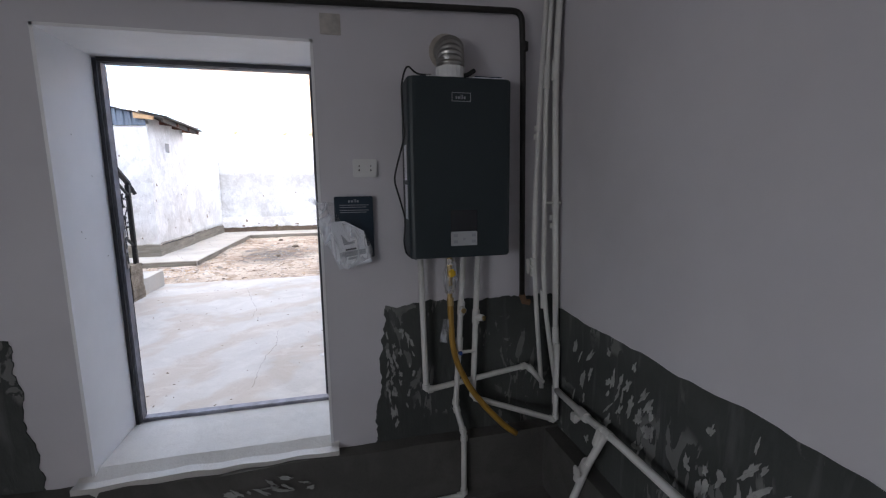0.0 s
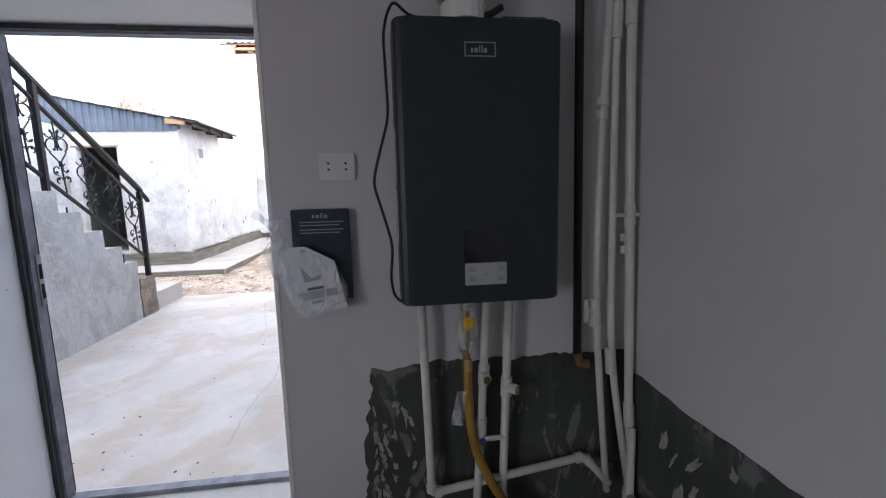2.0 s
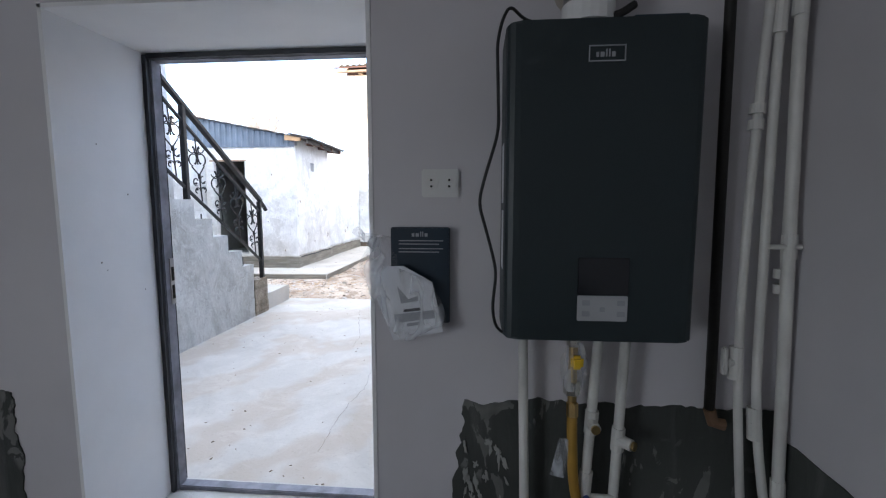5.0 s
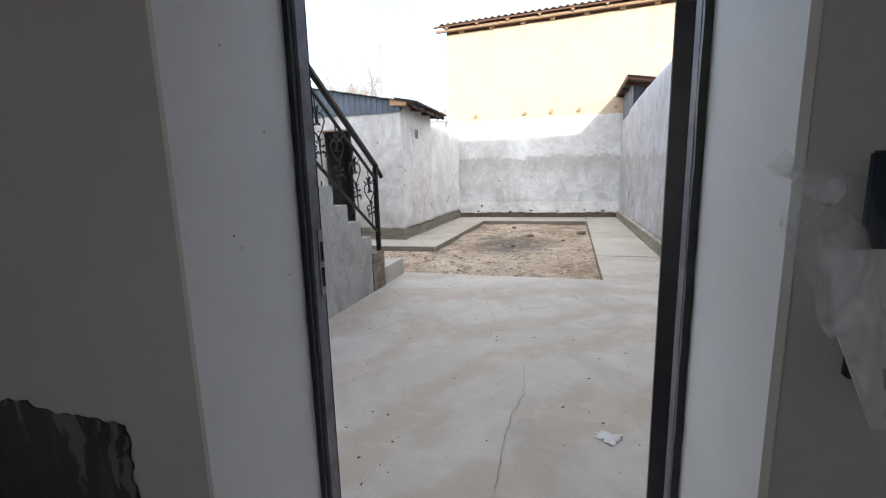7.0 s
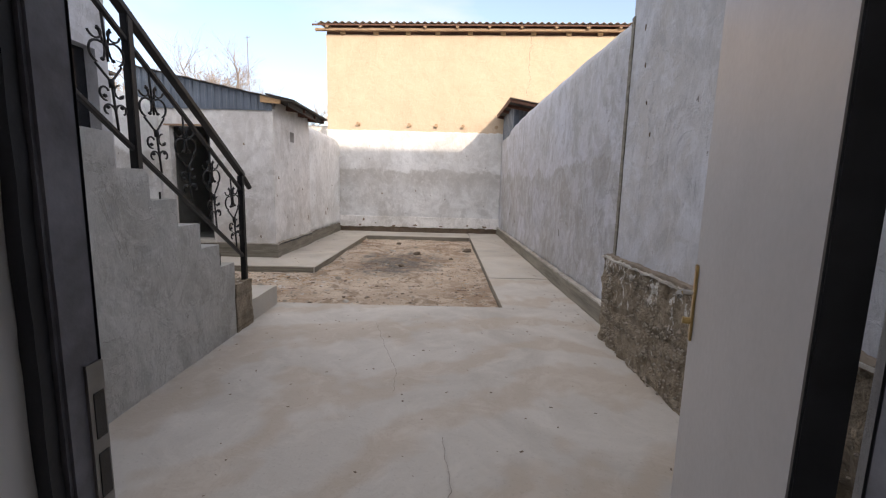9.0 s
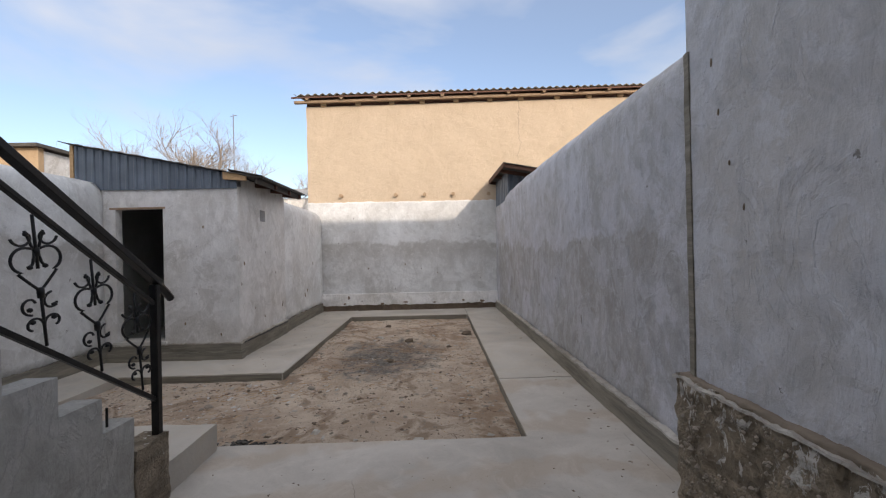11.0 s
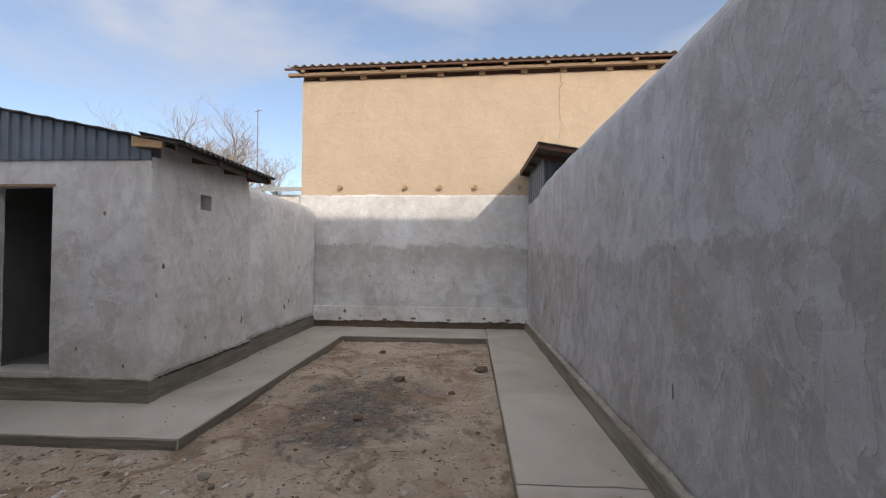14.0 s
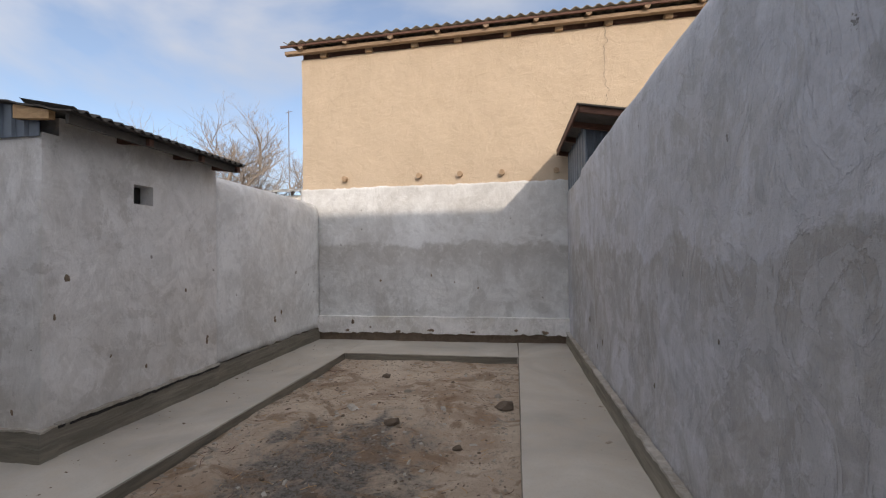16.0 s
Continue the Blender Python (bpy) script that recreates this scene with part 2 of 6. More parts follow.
def soil_material():
    m, n, l, p = shader("dry_soil")
    v = coords(n, l)
    xyz = zof(n, l, v)
    big = nnoise(n, l, v, 0.7, 6, 0.6, 0.8)
    mid = nnoise(n, l, v, 3.5, 8, 0.7, 0.5)
    fine = nnoise(n, l, v, 28.0, 6, 0.7)
    tone = blend(n, l, ramp(n, l, big, 0.3, 0.68), (0.36, 0.25, 0.17), (0.64, 0.54, 0.435))
    tone = blend(n, l, calc(n, l, "MULTIPLY", ramp(n, l, mid, 0.46, 0.62), 0.65), tone, (0.72, 0.62, 0.505))
    # ash where rubbish was burnt
    dx = calc(n, l, "DIVIDE", calc(n, l, "ADD", xyz[0], 1.48), 0.85)
    dy = calc(n, l, "DIVIDE", calc(n, l, "SUBTRACT", xyz[1], 10.5), 1.35)
    d2 = calc(n, l, "ADD", calc(n, l, "MULTIPLY", dx, dx), calc(n, l, "MULTIPLY", dy, dy))
    near = calc(n, l, "SUBTRACT", 1.0, d2)
    ash = calc(n, l, "MULTIPLY", ramp(n, l, calc(n, l, "ADD", near, calc(n, l, "MULTIPLY", calc(n, l, "SUBTRACT", mid, 0.5), 6.0)), -0.1, 0.9), 0.92)
    tone = blend(n, l, ash, tone, blend(n, l, ramp(n, l, fine, 0.4, 0.6), (0.06, 0.056, 0.052), (0.24, 0.225, 0.205)))
    tone = blend(n, l, calc(n, l, "MULTIPLY", ramp(n, l, fine, 0.56, 0.75), 0.6), tone, (0.09, 0.06, 0.04))
    wet = nnoise(n, l, v, 1.7, 7, 0.7, 1.2)
    tone = blend(n, l, calc(n, l, "MULTIPLY", ramp(n, l, wet, 0.53, 0.60), 0.72), tone, (0.26, 0.172, 0.108))
    l.new(tone, p.inputs["Base Color"])
    p.inputs["Roughness"].default_value = 0.96
    bump(n, l, p, calc(n, l, "ADD", calc(n, l, "MULTIPLY", mid, 1.2), calc(n, l, "MULTIPLY", fine, 0.9)), 1.0, 0.045)
    return m


def rubble_material(name, base, light):
    """Rough poured foundation with exposed pebbles."""
    m, n, l, p = shader(name)
    v = coords(n, l)
    vor = n.new("ShaderNodeTexVoronoi")
    vor.inputs["Scale"].default_value = 70.0
    l.new(v, vor.inputs["Vector"])
    mid = nnoise(n, l, v, 5.0, 8, 0.7, 0.8)
    fine = nnoise(n, l, v, 45.0, 5)
    tone = blend(n, l, ramp(n, l, mid, 0.35, 0.65), base, light)
    drips = nnoise(n, l, coords(n, l, (3.5, 3.5, 1.6)), 3.4, 8, 0.68, 1.0)
    zz = zof(n, l, v)[2]
    near_top = calc(n, l, "MULTIPLY", ramp(n, l, zz, 0.35, 1.0), 0.13)
    tone = blend(n, l, calc(n, l, "MULTIPLY", ramp(n, l, calc(n, l, "ADD", drips, near_top), 0.665, 0.685), 0.88), tone, (0.62, 0.60, 0.56))
    lay = nnoise(n, l, coords(n, l, (0.3, 0.3, 9.0)), 1.6, 4, 0.5, 0.2)
    tone = blend(n, l, calc(n, l, "MULTIPLY", ramp(n, l, lay, 0.52, 0.64), 0.5), tone, tuple(x * 0.55 for x in base))
    tone = blend(n, l, calc(n, l, "MULTIPLY", calc(n, l, "MULTIPLY", ramp(n, l, vor.outputs["Distance"], 0.25, 0.05), ramp(n, l, mid, 0.48, 0.6)), 0.55), tone, tuple(min(1, x * 1.35) for x in light))
    tone = blend(n, l, calc(n, l, "MULTIPLY", ramp(n, l, fine, 0.55, 0.7), 0.6), tone, tuple(x * 0.5 for x in base))
    l.new(tone, p.inputs["Base Color"])
    p.inputs["Roughness"].default_value = 0.95
    bump(n, l, p, calc(n, l, "SUBTRACT", calc(n, l, "MULTIPLY", mid, 2.0), calc(n, l, "MULTIPLY", calc(n, l, "MULTIPLY", vor.outputs["Distance"], 0.35), ramp(n, l, mid, 0.45, 0.6))), 1.0, 0.03)
    return m


def patch_material():
    """Bare dark cement skim with runs of leftover plaster."""
    m, n, l, p = shader("bare_cement")
    v = coords(n, l)
    runs = nnoise(n, l, coords(n, l, (9.0, 9.0, 1.2)), 2.0, 5, 0.55, 0.5)
    blots = nnoise(n, l, coords(n, l, (1.4, 1.4, 0.5)), 9.0, 5, 0.55, 1.4)
    big = nnoise(n, l, v, 1.6, 6, 0.6)
    tone = blend(n, l, ramp(n, l, big, 0.3, 0.7), (0.032, 0.036, 0.033), (0.075, 0.08, 0.073))
    tone = blend(n, l, calc(n, l, "MULTIPLY", ramp(n, l, runs, 0.55, 0.72), 0.38), tone, (0.15, 0.155, 0.145))
    zone = ramp(n, l, nnoise(n, l, v, 2.6, 3, 0.5, 0.5), 0.51, 0.56)
    tone = blend(n, l, calc(n, l, "MULTIPLY", calc(n, l, "MULTIPLY", ramp(n, l, blots, 0.555, 0.572), zone), 0.30), tone, (0.42, 0.41, 0.39))
    l.new(tone, p.inputs["Base Color"])
    p.inputs["Roughness"].default_value = 0.8
    bump(n, l, p, calc(n, l, "ADD", runs, blots), 0.6, 0.008)
    return m


def wood(name, c1, c2, stretch):
    m, n, l, p = shader(name)
    g = nnoise(n, l, coords(n, l, stretch), 6.0, 8, 0.65, 0.6)
    f = nnoise(n, l, coords(n, l), 40.0, 4)
    tone = blend(n, l, ramp(n, l, g, 0.3, 0.7), c1, c2)
    l.new(blend(n, l, calc(n, l, "MULTIPLY", ramp(n, l, f, 0.5, 0.8), 0.3), tone, tuple(x * 0.5 for x in c1)), p.inputs["Base Color"])
    p.inputs["Roughness"].default_value = 0.8
    bump(n, l, p, g, 0.5, 0.006)
    return m


# shed and far walls partly lightened, PLASTER darkened, to stand in for uneven skylight
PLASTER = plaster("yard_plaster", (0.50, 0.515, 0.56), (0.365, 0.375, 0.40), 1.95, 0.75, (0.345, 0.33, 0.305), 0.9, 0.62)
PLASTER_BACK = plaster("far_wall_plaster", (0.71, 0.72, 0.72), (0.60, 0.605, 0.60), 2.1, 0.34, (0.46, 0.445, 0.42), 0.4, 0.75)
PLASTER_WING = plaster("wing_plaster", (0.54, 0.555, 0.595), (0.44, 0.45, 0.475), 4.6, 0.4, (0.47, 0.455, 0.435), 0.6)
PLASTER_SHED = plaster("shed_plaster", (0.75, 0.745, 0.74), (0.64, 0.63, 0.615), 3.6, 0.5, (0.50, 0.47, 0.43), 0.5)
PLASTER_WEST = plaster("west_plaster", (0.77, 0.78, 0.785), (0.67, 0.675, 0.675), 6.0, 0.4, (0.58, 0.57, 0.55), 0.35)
PLASTER_STAIR = plaster("stair_plaster", (0.47, 0.47, 0.455), (0.385, 0.385, 0.365), 5.0, 0.3, (0.36, 0.35, 0.32))
LEDGE = plaster("ledge_plaster", (0.82, 0.81, 0.80), (0.70, 0.69, 0.67), 5.0, 0.3, (0.64, 0.61, 0.56))
SCREED = screed_material()
PATHMAT = concrete("path_screed", (0.57, 0.54, 0.485), (0.39, 0.365, 0.325), (1, 1, 1), (0.50, 0.435, 0.345), 0.85, 0.6)
SILLMAT = concrete("sill_screed", (0.60, 0.585, 0.55), (0.47, 0.455, 0.42), (2, 2, 2), (0.62, 0.60, 0.56), 0.8, 0.5)
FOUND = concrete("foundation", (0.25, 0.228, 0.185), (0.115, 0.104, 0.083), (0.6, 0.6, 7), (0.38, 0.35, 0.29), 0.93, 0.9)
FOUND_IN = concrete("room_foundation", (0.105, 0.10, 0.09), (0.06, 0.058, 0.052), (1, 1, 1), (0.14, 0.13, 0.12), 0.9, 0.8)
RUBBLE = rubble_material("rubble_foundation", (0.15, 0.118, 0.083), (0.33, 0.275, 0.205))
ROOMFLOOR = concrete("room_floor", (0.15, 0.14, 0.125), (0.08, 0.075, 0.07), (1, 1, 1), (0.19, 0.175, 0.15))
SOIL = soil_material()
PATCH = patch_material()
CLAY = concrete("clay_render", (0.58, 0.465, 0.345), (0.51, 0.405, 0.295), (1.6, 1.6, 1.6), (0.60, 0.485, 0.365), 0.95, 2.0)
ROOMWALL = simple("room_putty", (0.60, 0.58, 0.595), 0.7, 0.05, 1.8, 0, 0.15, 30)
# putty lightened beyond the room walls to carry daylight falling on the doorway lining
REVEAL = simple("reveal_putty_lit", (0.84, 0.835, 0.83), 0.55, 0.05, 2.5, 0, 0.15, 30)
CEIL = simple("ceiling_paint", (0.72, 0.71, 0.69), 0.8, 0.04, 2)
STEEL = simple("dark_steel_paint", (0.028, 0.030, 0.036), 0.42, 0.35, 9, 0.0, 0.3, 60)
STEELWORN = simple("worn_grey_paint", (0.19, 0.19, 0.22), 0.5, 0.35, 14, 0.0, 0.5, 40)
LEAF = simple("door_leaf_paint", (0.40, 0.385, 0.38), 0.42, 0.06, 3, 0.0, 0.1, 50)
IRON = simple("black_iron", (0.012, 0.012, 0.013), 0.45, 0.3, 20, 0.3, 0.3, 90)
BOILER = simple("boiler_enamel", (0.016, 0.026, 0.029), 0.46, 0.06, 4, 0.0, 0.05, 120)
BLACK = simple("black_gloss", (0.008, 0.009, 0.012), 0.12, 0.1, 5, 0, 0.0)
RUBBER = simple("black_rubber", (0.012, 0.012, 0.012), 0.5, 0.2, 20)
WHITE = simple("white_plastic", (0.72, 0.72, 0.70), 0.35, 0.05, 10, 0, 0.05)
PPR = simple("white_pipe_plastic", (0.66, 0.65, 0.61), 0.38, 0.10, 9, 0, 0.1)
GREYPRINT = simple("grey_print", (0.33, 0.34, 0.36), 0.6, 0.05, 10)
SILVER = simple("aluminium_foil", (0.40, 0.39, 0.365), 0.34, 0.12, 15, 1.0, 0.2)
CHROME = simple("chrome", (0.65, 0.63, 0.58), 0.2, 0.1, 15, 1.0, 0.0)
BRASS = simple("brass", (0.50, 0.36, 0.16), 0.35, 0.15, 15, 1.0, 0.1)
HOSE = simple("yellow_gas_hose", (0.36, 0.205, 0.03), 0.45, 0.15, 15, 0, 0.2)
YELLOW = simple("yellow_tap", (0.80, 0.52, 0.02), 0.4, 0.05, 15)
GASBLACK = simple("black_gas_pipe", (0.02, 0.018, 0.016), 0.5, 0.3, 15, 0.2, 0.3)
BOOK = simple("dark_blue_card", (0.010, 0.024, 0.040), 0.35, 0.2, 6)
PANELWHITE = simple("panel_grey", (0.42, 0.43, 0.44), 0.4, 0.05, 10)
DULL = simple("dull_steel", (0.30, 0.29, 0.28), 0.45, 0.2, 20, 0.8)
PAPER = simple("white_paper", (0.74, 0.75, 0.78), 0.7, 0.04, 9)
INK = simple("dark_ink", (0.03, 0.03, 0.035), 0.6, 0.1, 9)
CLAD = simple("blue_grey_sheet", (0.125, 0.155, 0.195), 0.5, 0.18, 3, 0.3, 0.15, 40)
SLATE = concrete("roof_slate", (0.27, 0.24, 0.19), (0.17, 0.15, 0.12), (2, 2, 2), (0.33, 0.30, 0.23), 0.95, 0.8)
ROOFDARK = concrete("shed_roof_sheet", (0.10, 0.09, 0.08), (0.055, 0.048, 0.042), (2, 2, 2), (0.13, 0.115, 0.10), 0.9, 0.6)
TIMBER = wood("weathered_timber", (0.20, 0.13, 0.08), (0.42, 0.30, 0.20), (1, 8, 8))
DARKTIMBER = wood("dark_timber", (0.075, 0.035, 0.024), (0.17, 0.085, 0.06), (1, 8, 8))
FRESH = wood("fresh_timber", (0.42, 0.25, 0.12), (0.62, 0.42, 0.23), (2, 10, 10))
LOG = wood("log_ends", (0.30, 0.19, 0.11), (0.52, 0.38, 0.25), (4, 1, 4))
BRICKM = concrete("pale_brick", (0.52, 0.37, 0.23), (0.40, 0.27, 0.16), (3, 3, 3), (0.58, 0.43, 0.28), 0.95, 0.8)
BARK = concrete("bare_bark", (0.40, 0.34, 0.29), (0.29, 0.24, 0.20), (3, 3, 1), (0.45, 0.39, 0.33), 0.95, 0.5)
STONE = concrete("loose_stone", (0.40, 0.35, 0.29), (0.26, 0.22, 0.18), (6, 6, 6), (0.48, 0.43, 0.36), 0.92, 0.7)
DARKSTONE = concrete("dark_clod", (0.20, 0.15, 0.11), (0.12, 0.09, 0.065), (6, 6, 6), (0.27, 0.21, 0.16), 0.95, 0.8)
DARKROOM = concrete("shed_inside", (0.30, 0.31, 0.29), (0.20, 0.21, 0.19), (1, 1, 1), (0.2, 0.19, 0.17), 0.95, 0.5)
LIME = concrete("lime_spill", (0.70, 0.70, 0.69), (0.56, 0.55, 0.53), (4, 4, 4), (0.74, 0.74, 0.72), 0.9, 0.4)
EARTH = concrete("earth", (0.26, 0.21, 0.16), (0.18, 0.145, 0.11), (1, 1, 1), (0.30, 0.25, 0.2), 0.95, 0.6)
SCRAP = simple("plaster_scrap", (0.33, 0.33, 0.31), 0.85, 0.25, 14, 0, 0.3)
CRACKM = simple("crack_dark", (0.22, 0.195, 0.165), 0.95, 0.2, 20)


def bag_material():
    m, n, l, p = shader("clear_film")
    v = coords(n, l)
    w = nnoise(n, l, coords(n, l, (1.8, 1.0, 0.6)), 13.0, 2.0, 0.4, 0.8)
    p.inputs["Base Color"].default_value = (0.88, 0.90, 0.94, 1)
    p.inputs["Roughness"].default_value = 0.16
    p.inputs["IOR"].default_value = 1.35
    l.new(calc(n, l, "ADD", calc(n, l, "MULTIPLY", ramp(n, l, w, 0.44, 0.68), 0.40), 0.10), p.inputs["Alpha"])
    bump(n, l, p, w, 0.5, 0.015)
    return m


FILM = bag_material()


# ---- mesh helpers ----
def part(name, bm, material, parent=None, label="", smooth=False):
    me = bpy.data.meshes.new(name)
    bmesh.ops.recalc_face_normals(bm, faces=bm.faces)
    bm.to_mesh(me)
    bm.free()
    me.materials.append(material)
    if smooth:
        for f in me.polygons:
            f.use_smooth = True
    ob = new(name, me)
    ob.parent = parent
    if label:
        ob["label"] = label
    return ob


def thing(name, label, category, group="", kind=""):
    return tagged(new(name), label, category, group, kind)


def box(bm, x0, x1, y0, y1, z0, z1, bevel=0.0, seg=2):
    r = bmesh.ops.create_cube(bm, size=1, matrix=Matrix.Translation(((x0 + x1) / 2, (y0 + y1) / 2, (z0 + z1) / 2)) @ Matrix.Diagonal((x1 - x0, y1 - y0, z1 - z0, 1)))
    if bevel:
        es = list({e for v in r["verts"] for e in v.link_edges})
        bmesh.ops.bevel(bm, geom=es, offset=bevel, segments=seg, affect="EDGES")
    return r["verts"]


def boxed(*a, **k):
    bm = bmesh.new()
    box(bm, *a, **k)
    return bm


def wob(p, amp, f):
    q = Vector((p[0] * f, p[1] * f, p[2] * f))
    return noise.noise_vector(q) * amp + noise.noise_vector(q * 3.7) * amp * 0.4


def rough_box(bm, x0, x1, y0, y1, z0, z1, step=0.12, amp=0.006, f=2.0, shape=None):
    """A closed box of fine cells whose skin wavers like hand-laid render. shape(p) may move points first."""
    nx, ny, nz = (max(1, round((b - a) / step)) for a, b in ((x0, x1), (y0, y1), (z0, z1)))
    vs = {}

    def vert(i, j, k):
        if (i, j, k) not in vs:
            p = Vector((x0 + (x1 - x0) * i / nx, y0 + (y1 - y0) * j / ny, z0 + (z1 - z0) * k / nz))
            if shape:
                p = shape(p)
            vs[i, j, k] = bm.verts.new(p + wob(p, amp, f))
        return vs[i, j, k]

    for i in range(nx):
        for j in range(ny):
            for k in (0, nz):
                bm.faces.new([vert(i, j, k), vert(i + 1, j, k), vert(i + 1, j + 1, k), vert(i, j + 1, k)])
    for i in range(nx):
        for k in range(nz):
            for j in (0, ny):
                bm.faces.new([vert(i, j, k), vert(i + 1, j, k), vert(i + 1, j, k + 1), vert(i, j, k + 1)])
    for j in range(ny):
        for k in range(nz):
            for i in (0, nx):
                bm.faces.new([vert(i, j, k), vert(i, j + 1, k), vert(i, j + 1, k + 1), vert(i, j, k + 1)])
    return bm


def rbox(*a, **k):
    return rough_box(bmesh.new(), *a, **k)


def rounded(points, r, n=5):
    """A polyline with its corners turned into arcs."""
    pts = [Vector(p) for p in points]
    out = [pts[0]]
    for a, b, c in zip(pts, pts[1:], pts[2:]):
        d = min(r, (a - b).length * 0.45, (c - b).length * 0.45)
        p, q = b + (a - b).normalized() * d, b + (c - b).normalized() * d
        for i in range(n + 1):
            t = i / n
            out.append(p * (1 - t) ** 2 + b * 2 * t * (1 - t) + q * t * t)
    return out + [pts[-1]]


def tube(bm, points, r, seg=10, radii=None):
    pts = [Vector(p) for p in points]
    rings = []
    side = None
    for i, p in enumerate(pts):
        d = (pts[min(i + 1, len(pts) - 1)] - pts[max(i - 1, 0)]).normalized()
        if side is None:
            side = d.orthogonal().normalized()
        side = (side - d * side.dot(d)).normalized()
        up = d.cross(side)
        rr = radii[i] if radii else r
        rings.append([bm.verts.new(p + (side * math.cos(2 * math.pi * k / seg) + up * math.sin(2 * math.pi * k / seg)) * rr) for k in range(seg)])
    for a, b in zip(rings, rings[1:]):
        for k in range(seg):
            bm.faces.new([a[k], a[(k + 1) % seg], b[(k + 1) % seg], b[k]])
    bm.faces.new(rings[0][::-1])
    bm.faces.new(rings[-1])
    return bm


def tubed(points, r, seg=10, radii=None):
    return tube(bmesh.new(), points, r, seg, radii)


def prism(bm, outline, y0, y1):
    """An outline in x and z, thick from y0 to y1."""
    a = [bm.verts.new((x, y0, z)) for x, z in outline]
    b = [bm.verts.new((x, y1, z)) for x, z in outline]
    bm.faces.new(a)
    bm.faces.new(b[::-1])
    for i in range(len(a)):
        j = (i + 1) % len(a)
        bm.faces.new([a[i], b[i], b[j], a[j]])
    return bm


def turned(bm, m):
    bm.transform(m)
    return bm


# ---- the boiler room ----
FACE, OUT = 2.332, 2.82
FLOOR, CEILZ = -0.08, 2.78
XL, XR, YB = -3.1, 1.13, -2.6
DL, DR, DB, DT = -1.147, -0.085, 0.29, 2.245


def structure(name, bm, mat, label="", smooth=False):
    ob = part(name, bm, mat, None, label, smooth)
    ob["kind"] = "structure"
    return ob


bm = bmesh.new()
box(bm, -3.8, DL, FACE, OUT, FLOOR - 0.3, 3.1)
box(bm, DR, XR, FACE, OUT, FLOOR - 0.3, 3.1)
box(bm, DL, DR, FACE, OUT, DT, 3.1)
box(bm, DL, DR, FACE + 0.003, OUT, FLOOR - 0.3, DB - 0.02)
wall_north = structure("wall_north", bm, ROOMWALL, "off-white puttied wall pierced by a doorway")
structure("wall_east", boxed(XR, XR + 0.35, YB, OUT - 0.003, FLOOR - 0.3, 3.1), ROOMWALL, "off-white puttied wall above bare cement")
# unseen window opening, added to hold the area lamp
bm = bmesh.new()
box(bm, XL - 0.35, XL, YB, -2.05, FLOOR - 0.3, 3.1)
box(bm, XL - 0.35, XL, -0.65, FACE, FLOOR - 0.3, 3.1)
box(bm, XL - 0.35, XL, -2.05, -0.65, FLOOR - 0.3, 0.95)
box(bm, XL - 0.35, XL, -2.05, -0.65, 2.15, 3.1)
structure("wall_west", bm, ROOMWALL, "off-white puttied wall with an added, unseen window opening")
structure("wall_south", boxed(XL - 0.35, XR + 0.35, YB - 0.35, YB, FLOOR - 0.3, 3.1), ROOMWALL, "off-white puttied wall")
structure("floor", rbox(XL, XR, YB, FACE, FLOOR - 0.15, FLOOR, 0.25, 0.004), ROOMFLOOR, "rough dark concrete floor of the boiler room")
structure("ceiling", boxed(XL - 0.35, XR + 0.35, YB - 0.35, OUT, CEILZ, CEILZ + 0.25), CEIL, "white painted ceiling")

# smooth lining of the doorway
PITS = ((2.612, 1.658, 0.0025), (2.665, 1.269, 0.0022), (2.472, 1.406, 0.0028), (2.494, 1.374, 0.002), (2.489, 1.835, 0.002))
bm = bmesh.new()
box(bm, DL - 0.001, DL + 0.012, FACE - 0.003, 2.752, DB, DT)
part("reveal", bm, REVEAL, wall_north, "smooth white reveal, paler for the yard's daylight")
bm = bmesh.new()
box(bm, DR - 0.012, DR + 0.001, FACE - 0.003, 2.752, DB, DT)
part("reveal", bm, REVEAL, wall_north, "smooth white reveal, paler for the yard's daylight")
part("soffit", boxed(DL, DR, FACE - 0.003, 2.752, DT - 0.012, DT + 0.001), REVEAL, wall_north, "smooth white soffit, paler for the yard's daylight")


for y, z, r in PITS:
    pit = bmesh.new()
    bmesh.ops.create_icosphere(pit, subdivisions=2, radius=1.0, matrix=Matrix.Translation((DL + 0.012, y, z)) @ Matrix.Diagonal((0.0012, r, r * 1.3, 1)))
    part("pit", pit, CRACKM, wall_north, "small dark pit in the putty")


def sill_shape(p):
    p = p.copy()
    if p.y < 2.34:
        p.z -= 0.03
        p.y -= 0.03 * noise.noise((p.x * 5, 0, 3))
    return p


structure("door_sill", rbox(DL - 0.05, DR + 0.03, 2.262, OUT + 0.01, 0.268, 0.325, 0.05, 0.006, 5, sill_shape), SILLMAT, "rough light screed door sill")
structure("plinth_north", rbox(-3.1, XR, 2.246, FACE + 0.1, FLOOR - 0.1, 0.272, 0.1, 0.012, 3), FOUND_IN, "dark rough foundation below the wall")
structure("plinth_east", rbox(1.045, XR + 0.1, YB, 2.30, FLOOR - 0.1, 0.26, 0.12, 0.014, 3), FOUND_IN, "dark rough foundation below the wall")


